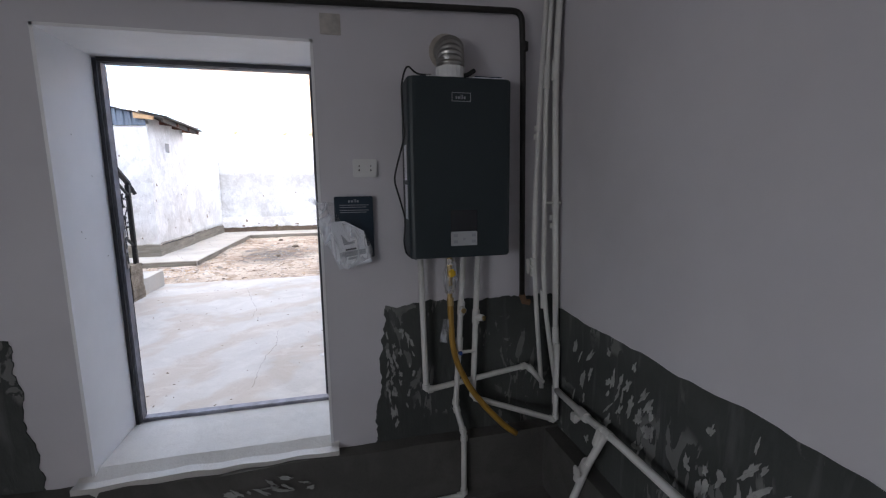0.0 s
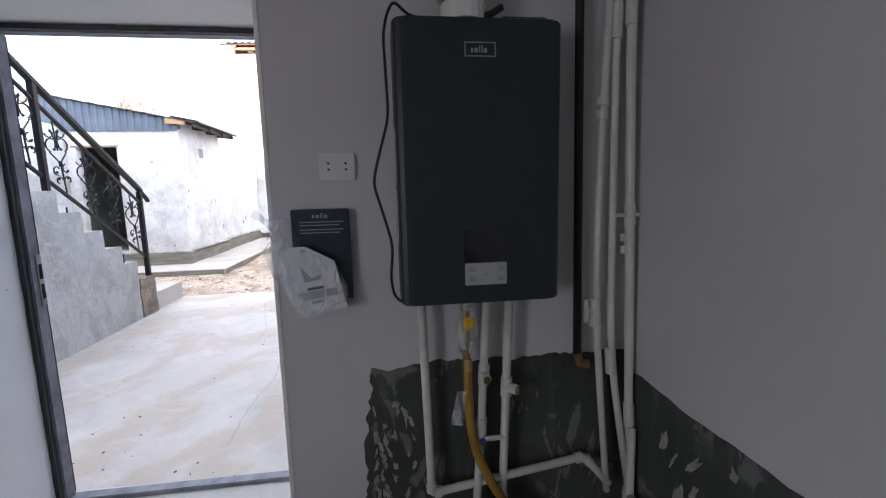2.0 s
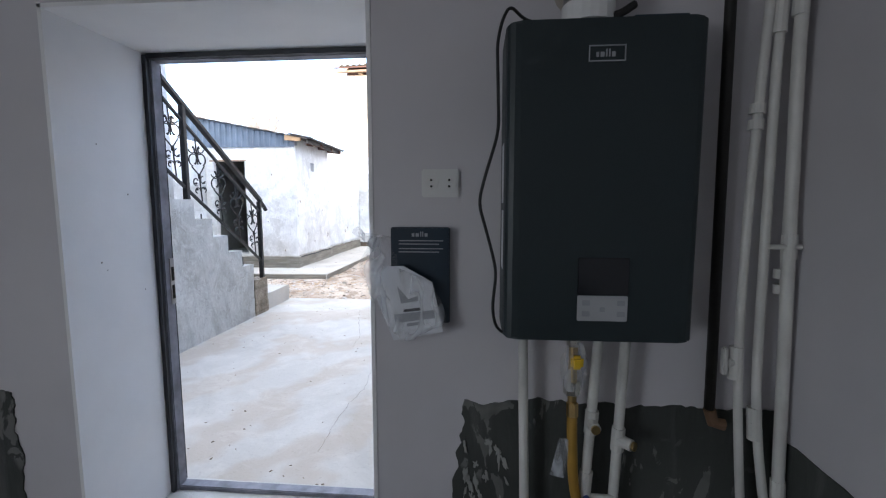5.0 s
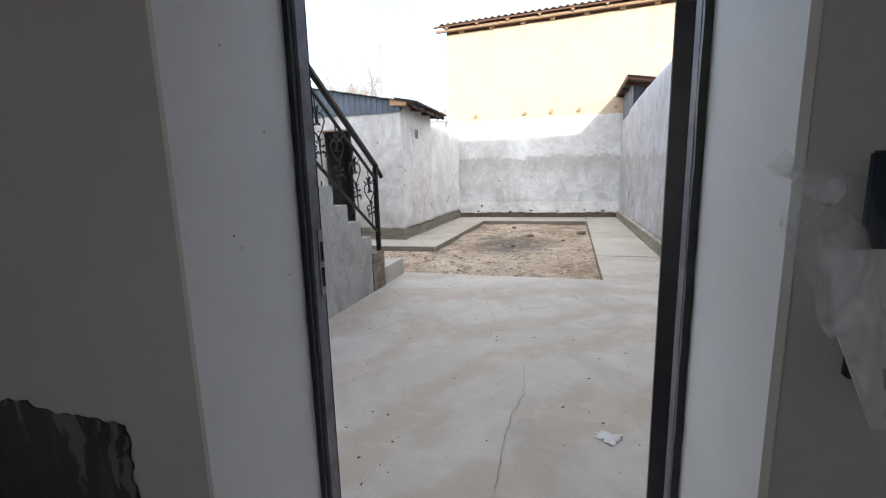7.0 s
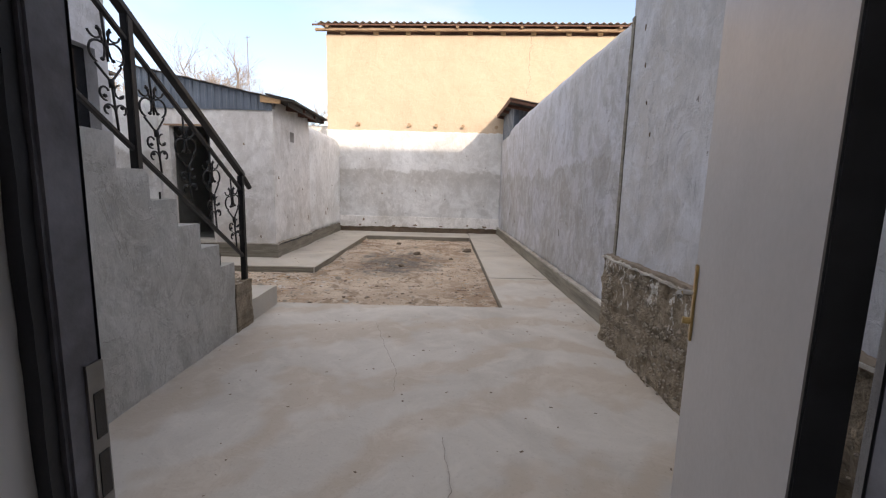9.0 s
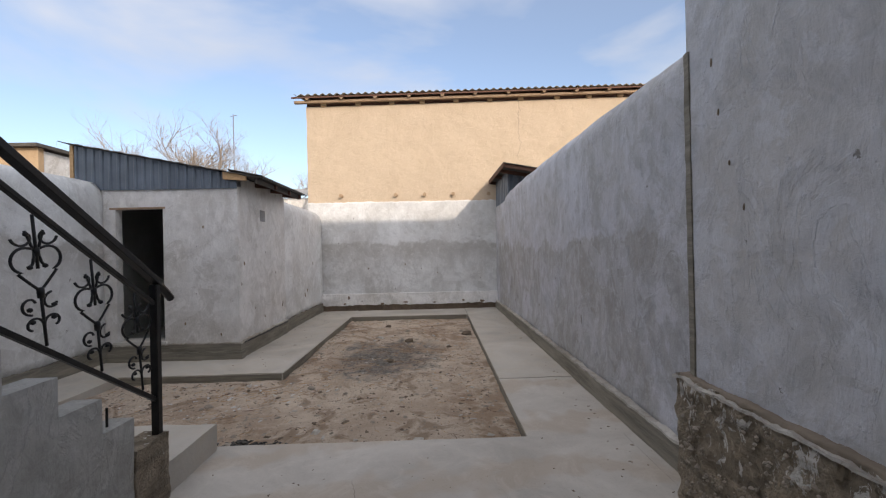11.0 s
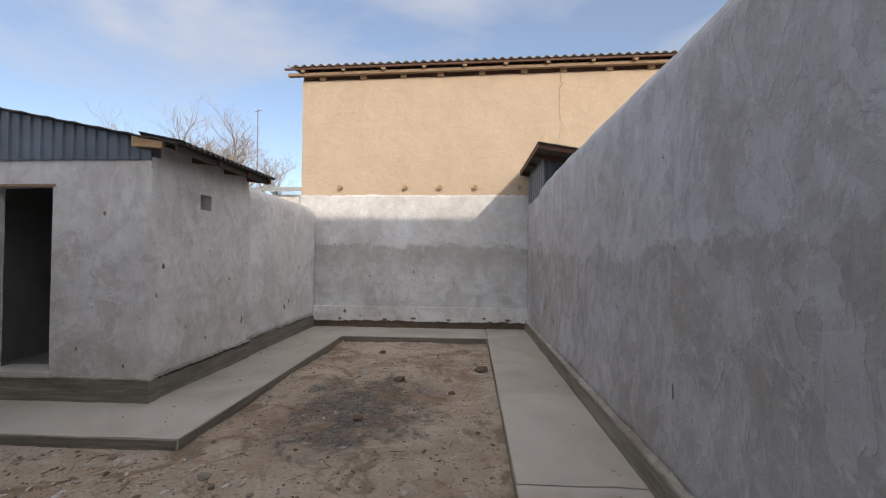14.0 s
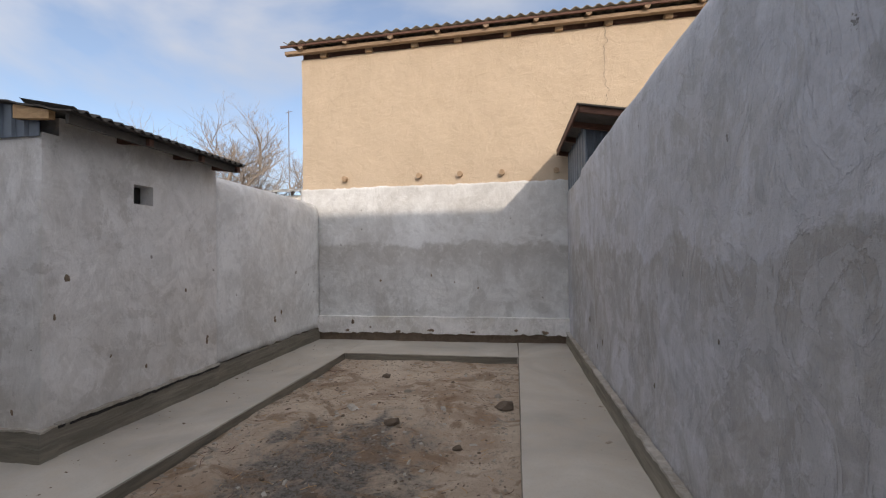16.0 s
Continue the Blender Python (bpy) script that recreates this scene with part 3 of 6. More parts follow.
def ragged(outline, size=0.013, step=0.012, seed=0):
    """The outline with a torn edge."""
    out = []
    for (x0, z0), (x1, z1), torn in outline:
        n = max(1, int(math.hypot(x1 - x0, z1 - z0) / step)) if torn else 1
        for i in range(n):
            t = i / n
            x, z = x0 + (x1 - x0) * t, z0 + (z1 - z0) * t
            d = noise.noise((x * 23 + seed, z * 23, 1.7)) * size * 1.2 + noise.noise((x * 6 + seed, z * 6, 2.1)) * size * 1.3 + noise.noise((x * 60 + seed, z * 60, 4.1)) * size * 0.5 if torn and i else 0
            nx, nz = -(z1 - z0), x1 - x0
            k = math.hypot(nx, nz) or 1
            out.append((x + nx / k * d, z + nz / k * d))
    return out


# cement left bare where the plaster stops
bm = prism(bmesh.new(), ragged([((XR - 0.001, 0.27), (0.13, 0.27), False), ((0.13, 0.27), (0.20, 1.0), True), ((0.20, 1.0), (XR - 0.001, 1.0), True), ((XR - 0.001, 1.0), (XR - 0.001, 0.27), False)]), FACE - 0.005, FACE + 0.01)
part("bare_patch", bm, PATCH, wall_north, "dark bare cement patch with plaster runs")
bm = prism(bmesh.new(), ragged([((-1.33, 0.27), (-3.09, 0.27), False), ((-3.09, 0.27), (-3.09, 1.02), False), ((-3.09, 1.02), (-1.38, 0.965), True), ((-1.38, 0.965), (-1.33, 0.27), True)], seed=9), FACE - 0.005, FACE + 0.01)
part("bare_patch", bm, PATCH, wall_north, "dark bare cement patch with plaster runs")
bm = prism(bmesh.new(), ragged([((-YB, 0.25), (-FACE, 0.25), False), ((-FACE, 0.25), (-FACE, 0.93), False), ((-FACE, 0.93), (-YB, 0.93), True), ((-YB, 0.93), (-YB, 0.25), False)], 0.008, 0.05, 4), 0.0, 0.014)
turned(bm, Matrix.Translation((XR - 0.004, 0, 0)) @ Matrix.Rotation(radians(-90), 4, "Z"))
bm.transform(Matrix.Identity(4))
part("bare_patch", bm, PATCH, bpy.data.objects["wall_east"], "dark bare cement patch with plaster runs")

def flecks(name, owner, count, place, lean, size, seed, label):
    """Torn scraps of plaster stuck on a bare patch; place() gives a spot on the wall, its across and its outward direction."""
    rnd = random.Random(seed)
    bm = bmesh.new()
    for _ in range(count):
        c, across, out = place(rnd)
        w, h, a = size * rnd.uniform(0.12, 0.40), size * rnd.uniform(0.4, 1.3), lean + rnd.uniform(-0.35, 0.35)
        lift = rnd.uniform(0.002, 0.007)
        base, top = [], []
        for k in range(18):
            q = k * math.pi / 9
            r = 0.75 + 0.9 * noise.noise((math.cos(q) * 1.4 + seed, math.sin(q) * 1.4, rnd.uniform(0, 0.4) + _))
            u, v = w * r * math.cos(q), h * r * math.sin(q)
            p = c + across * (u * math.cos(a) - v * math.sin(a)) + Vector((0, 0, u * math.sin(a) + v * math.cos(a)))
            base.append(bm.verts.new(p + out * (lift - 0.0018)))
            top.append(bm.verts.new(c + (p - c) * 0.85 + out * lift))
        for k in range(18):
            bm.faces.new([base[k], base[(k + 1) % 18], top[(k + 1) % 18], top[k]])
        bm.faces.new(top)
    ob = part(name, bm, SCRAP, bpy.data.objects[owner], label)
    ob["kind"] = "stuff"


EASTWARD, NORTHWARD = Vector((1, 0, 0)), Vector((0, 1, 0))
flecks("plaster_flecks", "wall_east", 84, lambda r: (Vector((XR - 0.0045, r.uniform(0.45, 2.1), min(0.86, max(0.36, r.gauss(0.66, 0.11))))), NORTHWARD, -EASTWARD), 0.35, 0.05, 41, "torn white plaster scraps")
flecks("plaster_flecks", "wall_north", 42, lambda r: (Vector((min(0.42, 0.20 + abs(r.gauss(0, 0.06))), FACE - 0.0055, r.uniform(0.36, 0.88))), EASTWARD, -NORTHWARD), 0.05, 0.030, 42, "torn white plaster scraps")
flecks("plaster_flecks", "plinth_north", 12, lambda r: (Vector((r.gauss(-0.36, 0.09), 2.236, r.gauss(0.17, 0.02))), EASTWARD, -NORTHWARD), 1.2, 0.04, 43, "smear of white plaster")

# ---- the house round the near end of the yard ----
YARD, WINGY = 0.23, 6.09
bm = bmesh.new()
box(bm, -9.0, DL, OUT, OUT + 0.02, 0.0, 4.78)
box(bm, DR, 7.0, OUT, OUT + 0.02, 0.0, 4.78)
box(bm, DL, DR, OUT, OUT + 0.02, DT + 0.003, 4.78)
structure("house_wall", bm, PLASTER_WING, "grey rendered house wall around the metal door")
# unseen storey and roof, sized so their shadow edge meets the far wall
structure("house_upper_storey", boxed(XL - 0.35, 7.4, YB - 0.35, OUT + 0.018, 4.785, 8.60), PLASTER_WING, "unseen grey rendered upper storey, sized to shade the yard")
structure("house_lower_east", boxed(XR + 0.355, 7.0, YB - 0.35, OUT - 0.003, 0.0, 4.78), PLASTER_WING, "grey rendered ground floor of the house")
structure("house_floor_slab", boxed(XL - 0.35, XR + 0.35, YB - 0.35, OUT - 0.003, 3.105, 4.78), PLASTER_WING, "grey rendered storey above the boiler room")
structure("house_roof", boxed(XL - 0.6, 7.6, YB - 0.6, OUT + 0.10, 8.60, 8.70), SLATE, "unseen grey roof edge of the house, set to shade the yard")
wing_east = structure("wing_east", rbox(0.89, 7.0, OUT + 0.02, WINGY, 0.9, 4.23, 0.2, 0.007, 1.5), PLASTER_WING, "grey rendered wall of the house wing")
structure("wing_east_plinth", rbox(0.84, 7.0, OUT + 0.03, WINGY + 0.1, 0.0, 1.02, 0.03, 0.030, 9), RUBBLE, "rough crumbling concrete foundation with exposed pebbles")


bm = bmesh.new()
rough_box(bm, -9.0, -3.8, OUT + 0.02, 4.9, 0.0, 4.23, 0.25, 0.007, 1.5)
rough_box(bm, -9.0, -3.8, 4.9, 6.3, 0.0, 1.5, 0.25, 0.007, 1.5)
rough_box(bm, -9.0, -3.8, 4.9, 6.3, 2.75, 4.23, 0.25, 0.007, 1.5)
rough_box(bm, -9.0, -3.8, 6.28, 6.42, 0.0, 4.23, 0.25, 0.007, 1.5)
structure("wing_west", bm, PLASTER_WING, "grey rendered wall of the house wing beside the stair")
structure("window_1", boxed(-4.0, -3.9, 4.9, 6.29, 1.5, 2.75), BLACK, "dark glass window in the wing wall")

# ---- ground, screed and paths ----
def ground_grid(bm, x0, x1, y0, y1, z, step, amp, f):
    nx, ny = round((x1 - x0) / step), round((y1 - y0) / step)
    g = {}
    for i in range(nx + 1):
        for j in range(ny + 1):
            x, y = x0 + (x1 - x0) * i / nx, y0 + (y1 - y0) * j / ny
            h = noise.noise((x * f, y * f, 0.5)) * amp + noise.noise((x * f * 4, y * f * 4, 2.5)) * amp * 0.4 + noise.noise((x * f * 13, y * f * 13, 5.5)) * amp * 0.25
            g[i, j] = bm.verts.new((x, y, z + h))
    for i in range(nx):
        for j in range(ny):
            bm.faces.new([g[i, j], g[i + 1, j], g[i + 1, j + 1], g[i, j + 1]])
    return bm


bm = bmesh.new()
ring = []
for r in (40.0, 2000.0):
    ring.append([bm.verts.new((math.cos(a * math.pi / 24) * r, 10 + math.sin(a * math.pi / 24) * r, -0.02)) for a in range(48)])
for k in range(48):
    bm.faces.new([ring[0][k], ring[0][(k + 1) % 48], ring[1][(k + 1) % 48], ring[1][k]])
hole = [bm.verts.new(p) for p in ((-3.4, -2.9, -0.02), (1.4, -2.9, -0.02), (1.4, 2.6, -0.02), (-3.4, 2.6, -0.02))]
inner = ring[0]
edges = [bm.edges.get((inner[k], inner[(k + 1) % 48])) for k in range(48)] + [bm.edges.new((hole[k], hole[(k + 1) % 4])) for k in range(4)]
bmesh.ops.triangle_fill(bm, edges=edges, use_beauty=True)
structure("ground", bm, EARTH, "bare earth around the houses")
soil = structure("soil", ground_grid(bmesh.new(), -5.3, 0.24, 5.0, 14.4, 0.130, 0.06, 0.030, 1.3), SOIL, "dry brown soil of the unpaved yard bed", True)

structure("yard_slab", rbox(-3.8, 0.9, OUT + 0.02, 7.13, 0.0, YARD, 0.1, 0.004, 3), SCREED, "pale dusty concrete screed with hairline cracks")
def soil_edge(p):
    p = p.copy()
    if p.x < 0.3:
        p.x += 0.05 + 0.009 * (p.y - 7.1)
    return p


structure("path_east_near", rbox(0.012, 1.12, 7.132, 8.80, 0.0, YARD - 0.004, 0.12, 0.005, 3, soil_edge), SCREED, "concrete path poured with the screed")
structure("path_east", rbox(0.015, 1.12, 8.804, 15.4, 0.0, YARD + 0.004, 0.12, 0.006, 3, soil_edge), PATHMAT, "concrete path beside the yard wall")
structure("slab_east", rbox(0.902, 1.12, WINGY, 7.13, 0.0, YARD, 0.12, 0.003, 3), SCREED, "concrete screed strip")
structure("path_north", rbox(-2.81, 0.12, 14.22, 15.4, 0.0, YARD - 0.002, 0.12, 0.006, 3), PATHMAT, "concrete path along the far wall")
structure("path_west", rbox(-3.95, -2.805, 9.31, 15.4, 0.0, YARD + 0.004, 0.12, 0.007, 3), PATHMAT, "concrete path beside the shed")
structure("path_shed", rbox(-5.0, -3.952, 9.31, 10.3, 0.0, YARD + 0.002, 0.12, 0.007, 3), PATHMAT, "concrete apron before the shed")
structure("path_left", rbox(-6.1, -5.002, 6.0, 10.3, 0.0, YARD - 0.001, 0.12, 0.007, 3), PATHMAT, "concrete path along the side wall")

for owner, a in (("path_east", (0.005, 0.03, 7.14, 14.25, 0.0, YARD - 0.014)), ("path_north", (-2.79, 0.1, 14.212, 14.24, 0.0, YARD - 0.014)), ("path_west", (-2.82, -2.797, 9.33, 14.2, 0.0, YARD - 0.010)), ("path_shed", (-4.98, -2.82, 9.300, 9.33, 0.0, YARD - 0.010))):
    part("slab_edge", rbox(*a, 0.06, 0.004, 9, soil_edge if owner == "path_east" else None), FOUND, bpy.data.objects[owner], "dark rough edge of the poured slab")


def crack(points, width, z):
    bm = bmesh.new()
    vs = []
    for i, (x, y) in enumerate(points):
        w = width * (0.4 + abs(noise.noise((x * 9, y * 9, 0))))
        vs.append((bm.verts.new((x - w, y, z)), bm.verts.new((x + w, y, z))))
    for a, b in zip(vs, vs[1:]):
        bm.faces.new([a[0], a[1], b[1], b[0]])
    return bm


def wander(knots, step=0.03):
    out = []
    for (xa, ya), (xb, yb) in zip(knots, knots[1:]):
        k = max(1, int(abs(yb - ya) / step))
        for i in range(k):
            t = i / k
            y = ya + (yb - ya) * t
            out.append((xa + (xb - xa) * t + 0.022 * noise.noise((y * 9, 1, 0)) + 0.012 * noise.noise((y * 31, 3, 0)), y))
    return out


for knots in ([(-1.33, 6.5), (-1.25, 6.2), (-1.11, 5.69), (-1.0, 5.35), (-0.98, 4.96)], [(-0.65, 4.48), (-0.62, 4.2), (-0.61, 4.11), (-0.66, 3.71), (-0.65, 3.2)]):
    part("crack", crack(wander(knots), 0.0024, YARD + 0.0055), CRACKM, bpy.data.objects["yard_slab"], "hairline crack in the screed")


def splat(cx, cy, r, z, seed):
    bm = bmesh.new()
    vs = [bm.verts.new((cx + math.cos(a) * rr * 1.3, cy + math.sin(a) * rr, z)) for a, rr in ((k * math.pi / 20, r * (0.7 + 0.7 * noise.noise((math.cos(k * math.pi / 20) * 2 + seed, math.sin(k * math.pi / 20) * 2, seed)))) for k in range(40))]
    top = [bm.verts.new((cx + (v.co.x - cx) * 0.75, cy + (v.co.y - cy) * 0.75, z + 0.004)) for v in vs]
    for k in range(40):
        bm.faces.new([vs[k], vs[(k + 1) % 40], top[(k + 1) % 40], top[k]])
    bm.faces.new(top)
    return bm


tagged(part("lime_spill", splat(-0.165, 3.73, 0.070, YARD + 0.004, 3), LIME), "dried white lime spill on the screed", "spill")

# ---- yard walls ----
def cap_shape(c, half, top, rise):
    def f(p):
        p = p.copy()
        t = max(0.0, (p.z - (top - 0.30)) / 0.30)
        p.x = c + (p.x - c) * math.sqrt(max(0.05, 1 - 0.9 * t * t)) if half[0] else p.x
        p.y = c + (p.y - c) * math.sqrt(max(0.05, 1 - 0.9 * t * t)) if half[1] else p.y
        p.z += rise(p) * max(0.0, min(1.0, (p.z - 1) / 2))
        if p.z < 0.5:
            p.z += 0.03 * noise.noise((p.x * 7, p.y * 7, 1)) + 0.02 * noise.noise((p.x * 19, p.y * 19, 5))
        return p
    return f


def east_shape(p):
    """A bevelled top, lower where the lean-to stands behind it."""
    p = p.copy()
    t = max(0.0, (p.z - 3.04) / 0.16)
    p.x = 1.23 + (p.x - 1.23) * (1 - 0.62 * t)
    low = 1.0 if p.y > 13.75 else 0.0
    rise = 0.10 * math.sin(math.pi * min(1.0, max(0.0, (15.5 - p.y) / 11.5))) - 0.07 * low
    p.z += (rise + 0.018 * noise.noise((p.y * 1.4, 0, 0)) + 0.008 * noise.noise((p.y * 6, 4, 0))) * max(0.0, min(1.0, (p.z - 1) / 2))
    if p.z < 0.5:
        p.z += 0.03 * noise.noise((p.x * 7, p.y * 7, 1)) + 0.02 * noise.noise((p.x * 19, p.y * 19, 5))
    return p


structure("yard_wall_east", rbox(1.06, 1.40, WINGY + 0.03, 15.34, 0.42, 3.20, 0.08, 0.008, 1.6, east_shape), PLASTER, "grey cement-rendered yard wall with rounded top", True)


def ragged_top(p):
    p = p.copy()
    if p.z > 0.35:
        p.z += 0.025 * noise.noise((p.x * 6, p.y * 6, 7)) + 0.012 * noise.noise((p.x * 21, p.y * 21, 2))
    return p


structure("yard_wall_east_plinth", rbox(1.0, 1.38, WINGY + 0.1, 15.33, 0.0, 0.43, 0.07, 0.007, 4, ragged_top), FOUND, "rough concrete footing of the yard wall")
LIP = plaster("plaster_lip", (0.52, 0.50, 0.46), (0.38, 0.36, 0.32), 5.0, 0.3, (0.34, 0.30, 0.25))


def lip_shape(p):
    p = p.copy()
    p.z += 0.012 * noise.noise((p.x * 6, p.y * 6, 7)) + 0.010 * noise.noise((p.x * 23, p.y * 23, 2))
    return p


part("plaster_lip", rbox(0.996, 1.10, WINGY + 0.1, 15.28, 0.43, 0.452, 0.035, 0.010, 9, lip_shape), LIP, bpy.data.objects["yard_wall_east"], "pale ragged lower edge of the render")
part("plaster_lip", rbox(0.812, 0.91, OUT + 0.05, WINGY + 0.105, 1.010, 1.024, 0.03, 0.012, 11, lip_shape), LIP, bpy.data.objects["wing_east"], "pale broken ledge under the render")
part("ledge_crumbs", rbox(0.84, 0.93, OUT + 0.05, WINGY + 0.06, 1.0, 1.046, 0.015, 0.013, 15), EARTH, bpy.data.objects["wing_east_plinth"], "earth and crumbs on the ledge", True)
# dark strip in place of the shaded recess at the wing's corner
structure("wall_gap_post", rbox(0.881, 0.95, 6.055, 6.105, 0.99, 3.06, 0.05, 0.004, 8), FOUND, "dark strip painting the shaded gap between wall and house wing")

def render_top(p):
    p = p.copy()
    if p.z > 3.2:
        p.z += 0.03 * noise.noise((p.x * 2.2, 0, 3)) + 0.02 * noise.noise((p.x * 9, 0, 6)) + 0.012 * noise.noise((p.x * 27, 0, 8))
    return p


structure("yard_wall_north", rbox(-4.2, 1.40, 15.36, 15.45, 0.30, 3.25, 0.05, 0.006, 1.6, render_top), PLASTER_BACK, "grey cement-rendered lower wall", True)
def broken_foot(p):
    p = p.copy()
    if p.z < 0.42:
        p.z += 0.05 * abs(noise.noise((p.x * 3, 0, 4))) + 0.05 * max(0, noise.noise((p.x * 11, 0, 7)))
    return p


structure("wall_ledge", rbox(-3.9, 1.10, 15.25, 15.40, 0.375, 0.70, 0.04, 0.010, 4, broken_foot), LEDGE, "low plaster ledge along the wall foot")
structure("wall_foot", rbox(-3.9, 1.10, 15.31, 15.42, 0.0, 0.385, 0.05, 0.022, 5), DARKSTONE, "broken brown footing under the ledge")
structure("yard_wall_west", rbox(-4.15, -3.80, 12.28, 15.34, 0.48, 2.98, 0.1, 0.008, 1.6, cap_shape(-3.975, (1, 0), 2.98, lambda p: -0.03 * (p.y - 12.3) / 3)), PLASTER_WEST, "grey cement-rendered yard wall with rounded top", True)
structure("yard_wall_west_plinth", rbox(-4.1, -3.775, 12.28, 15.30, 0.0, 0.47, 0.08, 0.008, 4, ragged_top), FOUND, "rough concrete footing of the yard wall")
structure("side_wall", rbox(-6.2, -5.82, 2.9, 10.17, 0.44, 3.02, 0.12, 0.008, 1.5, cap_shape(-6.01, (1, 0), 3.02, lambda p: 0.0)), PLASTER_BACK, "grey cement-rendered yard wall with rounded top", True)
structure("side_wall_plinth", rbox(-6.2, -5.78, 6.0, 10.17, 0.0, 0.46, 0.09, 0.009, 4, ragged_top), FOUND, "rough concrete footing of the yard wall")

# ---- the neighbour's clay house ----
clay_house = thing("clay_house", "tall clay-rendered house with corrugated roof behind the wall", "house")


def tilt(x):
    return 0.021 * (x + 4.2)


bm = rbox(-4.17, 8.5, 15.40, 21.0, 2.9, 5.93, 0.14, 0.012, 2.2, lambda p: Vector((p.x, p.y, p.z + tilt(p.x) * max(0, (p.z - 4) / 2))))
part("wall", bm, CLAY, clay_house, "beige clay render")
bm = bmesh.new()
n = 420
rows = []
for j, (y, z) in enumerate(((15.10, 6.17), (21.3, 7.30))):
    for dz in (0.0, -0.012):
        rows.append([bm.verts.new((-4.42 + 13.0 * i / n, y, z + dz + tilt(-4.42 + 13.0 * i / n) + 0.026 * math.cos(i * 13.0 / n * 2 * math.pi / 0.195))) for i in range(n + 1)])
for a, b in ((0, 2), (1, 3), (0, 1), (2, 3)):
    for i in range(n):
        bm.faces.new([rows[a][i], rows[a][i + 1], rows[b][i + 1], rows[b][i]])
part("roof", bm, SLATE, clay_house, "weathered corrugated slate sheets", True)
bm = bmesh.new()
box(bm, -4.45, 8.6, 15.22, 15.32, 5.985, 6.05)
for v in bm.verts:
    v.co.z += tilt(v.co.x)
part("wall_plate", bm, TIMBER, clay_house, "weathered timber wall plate")
bm = bmesh.new()
box(bm, -4.5, 8.6, 15.13, 15.17, 6.09, 6.13)
for v in bm.verts:
    v.co.z += tilt(v.co.x)
part("batten", bm, DARKTIMBER, clay_house, "dark roof batten")
# solid dark filler painting the shaded gap between wall top and roof
bm = bmesh.new()
box(bm, -4.17, 8.5, 15.46, 15.6, 5.9, 6.2)
for v in bm.verts:
    v.co.z += tilt(v.co.x) - 0.02
part("eave_infill", bm, DARKTIMBER, clay_house, "dark infill standing in for the shaded gap under the eave")
for k in range(14):
    x = -4.08 + 0.93 * k + 0.06 * noise.noise((k * 3.1, 0, 0))
    z = 6.085 + tilt(x)
    r = 0.05 + 0.012 * noise.noise((k * 2.3, 5, 0))
    # darker timber than the beam ends, to put the eave's shade into the colour
    part("rafter", tubed([(x, 15.14, z), (x, 16.2, z + 0.15)], r, 9), TIMBER, clay_house, "round weathered rafter end, darker for the eave's shade")
    x2 = x + 0.40 + 0.1 * noise.noise((k * 5.1, 9, 0))
    part("brick", boxed(x2 - 0.07, x2 + 0.07, 15.34, 15.5, 5.92 + tilt(x2), 6.01 + tilt(x2), bevel=0.008), BRICKM, clay_house)
for x in (-3.24, -1.72, -0.92, -0.12, 0.88):
    bm = tubed([(x, 15.30 if x < 0.5 else 15.36, 3.43), (x + 0.01, 15.6, 3.44)], 0.052, 10)
    part("beam_end", bm, LOG, clay_house, "round log beam end set in the wall")
pts = [(1.78 + 0.09 * noise.noise((z * 3, 0, 8)) + 0.06 * noise.noise((z * 11, 2, 8)), z) for z in [4.35 + 0.04 * i for i in range(43)]]
bm = bmesh.new()
vs = []
for i, (x, z) in enumerate(pts):
    w = 0.0025 + 0.0035 * i / 42 * (0.6 + abs(noise.noise((z * 8, 0, 1))))
    vs.append((bm.verts.new((x - w, 15.379, z)), bm.verts.new((x + w, 15.379, z))))
for a, b in zip(vs, vs[1:]):
    bm.faces.new([a[0], a[1], b[1], b[0]])
part("crack", bm, CRACKM, clay_house, "vertical crack in the render")

# small tin store behind the east wall
tin_store = thing("tin_store", "small lean-to of dark corrugated sheet behind the wall", "shed")
def ribbed(p0, p1, z0, z1, pitch, depth):
    """A profiled sheet wall from p0 to p1, thick as its ribs are deep."""
    bm = bmesh.new()
    p0, p1 = Vector(p0), Vector(p1)
    d = (p1 - p0).normalized()
    nrm = Vector((d.y, -d.x))
    pts, s, length = [], 0.0, (p1 - p0).length
    while s < length - pitch * 0.5:
        pts += [(s, 0), (s + pitch * 0.14, depth), (s + pitch * 0.36, depth), (s + pitch * 0.5, 0)]
        s += pitch
    pts.append((length, 0))
    cols = []
    for s, w in pts:
        q = p0 + d * s + nrm * w
        k = p0 + d * s - nrm * 0.006
        cols.append([bm.verts.new((q.x, q.y, z0)), bm.verts.new((q.x, q.y, z1(q.x))), bm.verts.new((k.x, k.y, z1(k.x))), bm.verts.new((k.x, k.y, z0))])
    for u, v in zip(cols, cols[1:]):
        for e in range(4):
            f = (e + 1) % 4
            bm.faces.new([u[e], v[e], v[f], u[f]])
    return bm


part("sheet_wall", ribbed((1.10, 15.34), (1.10, 13.62), 2.9, lambda x: 3.71, 0.25, 0.02), CLAD, tin_store, "dark profiled sheet")
part("sheet_wall", ribbed((1.10, 13.62), (2.7, 13.62), 2.9, lambda x: 3.71 - 0.17 * (x - 1.1), 0.11, 0.022), CLAD, tin_store, "dark profiled sheet")
part("roof", prism(bmesh.new(), [(0.88, 3.765), (0.88, 3.785), (2.9, 3.43), (2.9, 3.41)], 12.82, 15.345), ROOFDARK, tin_store, "grey roof sheet")
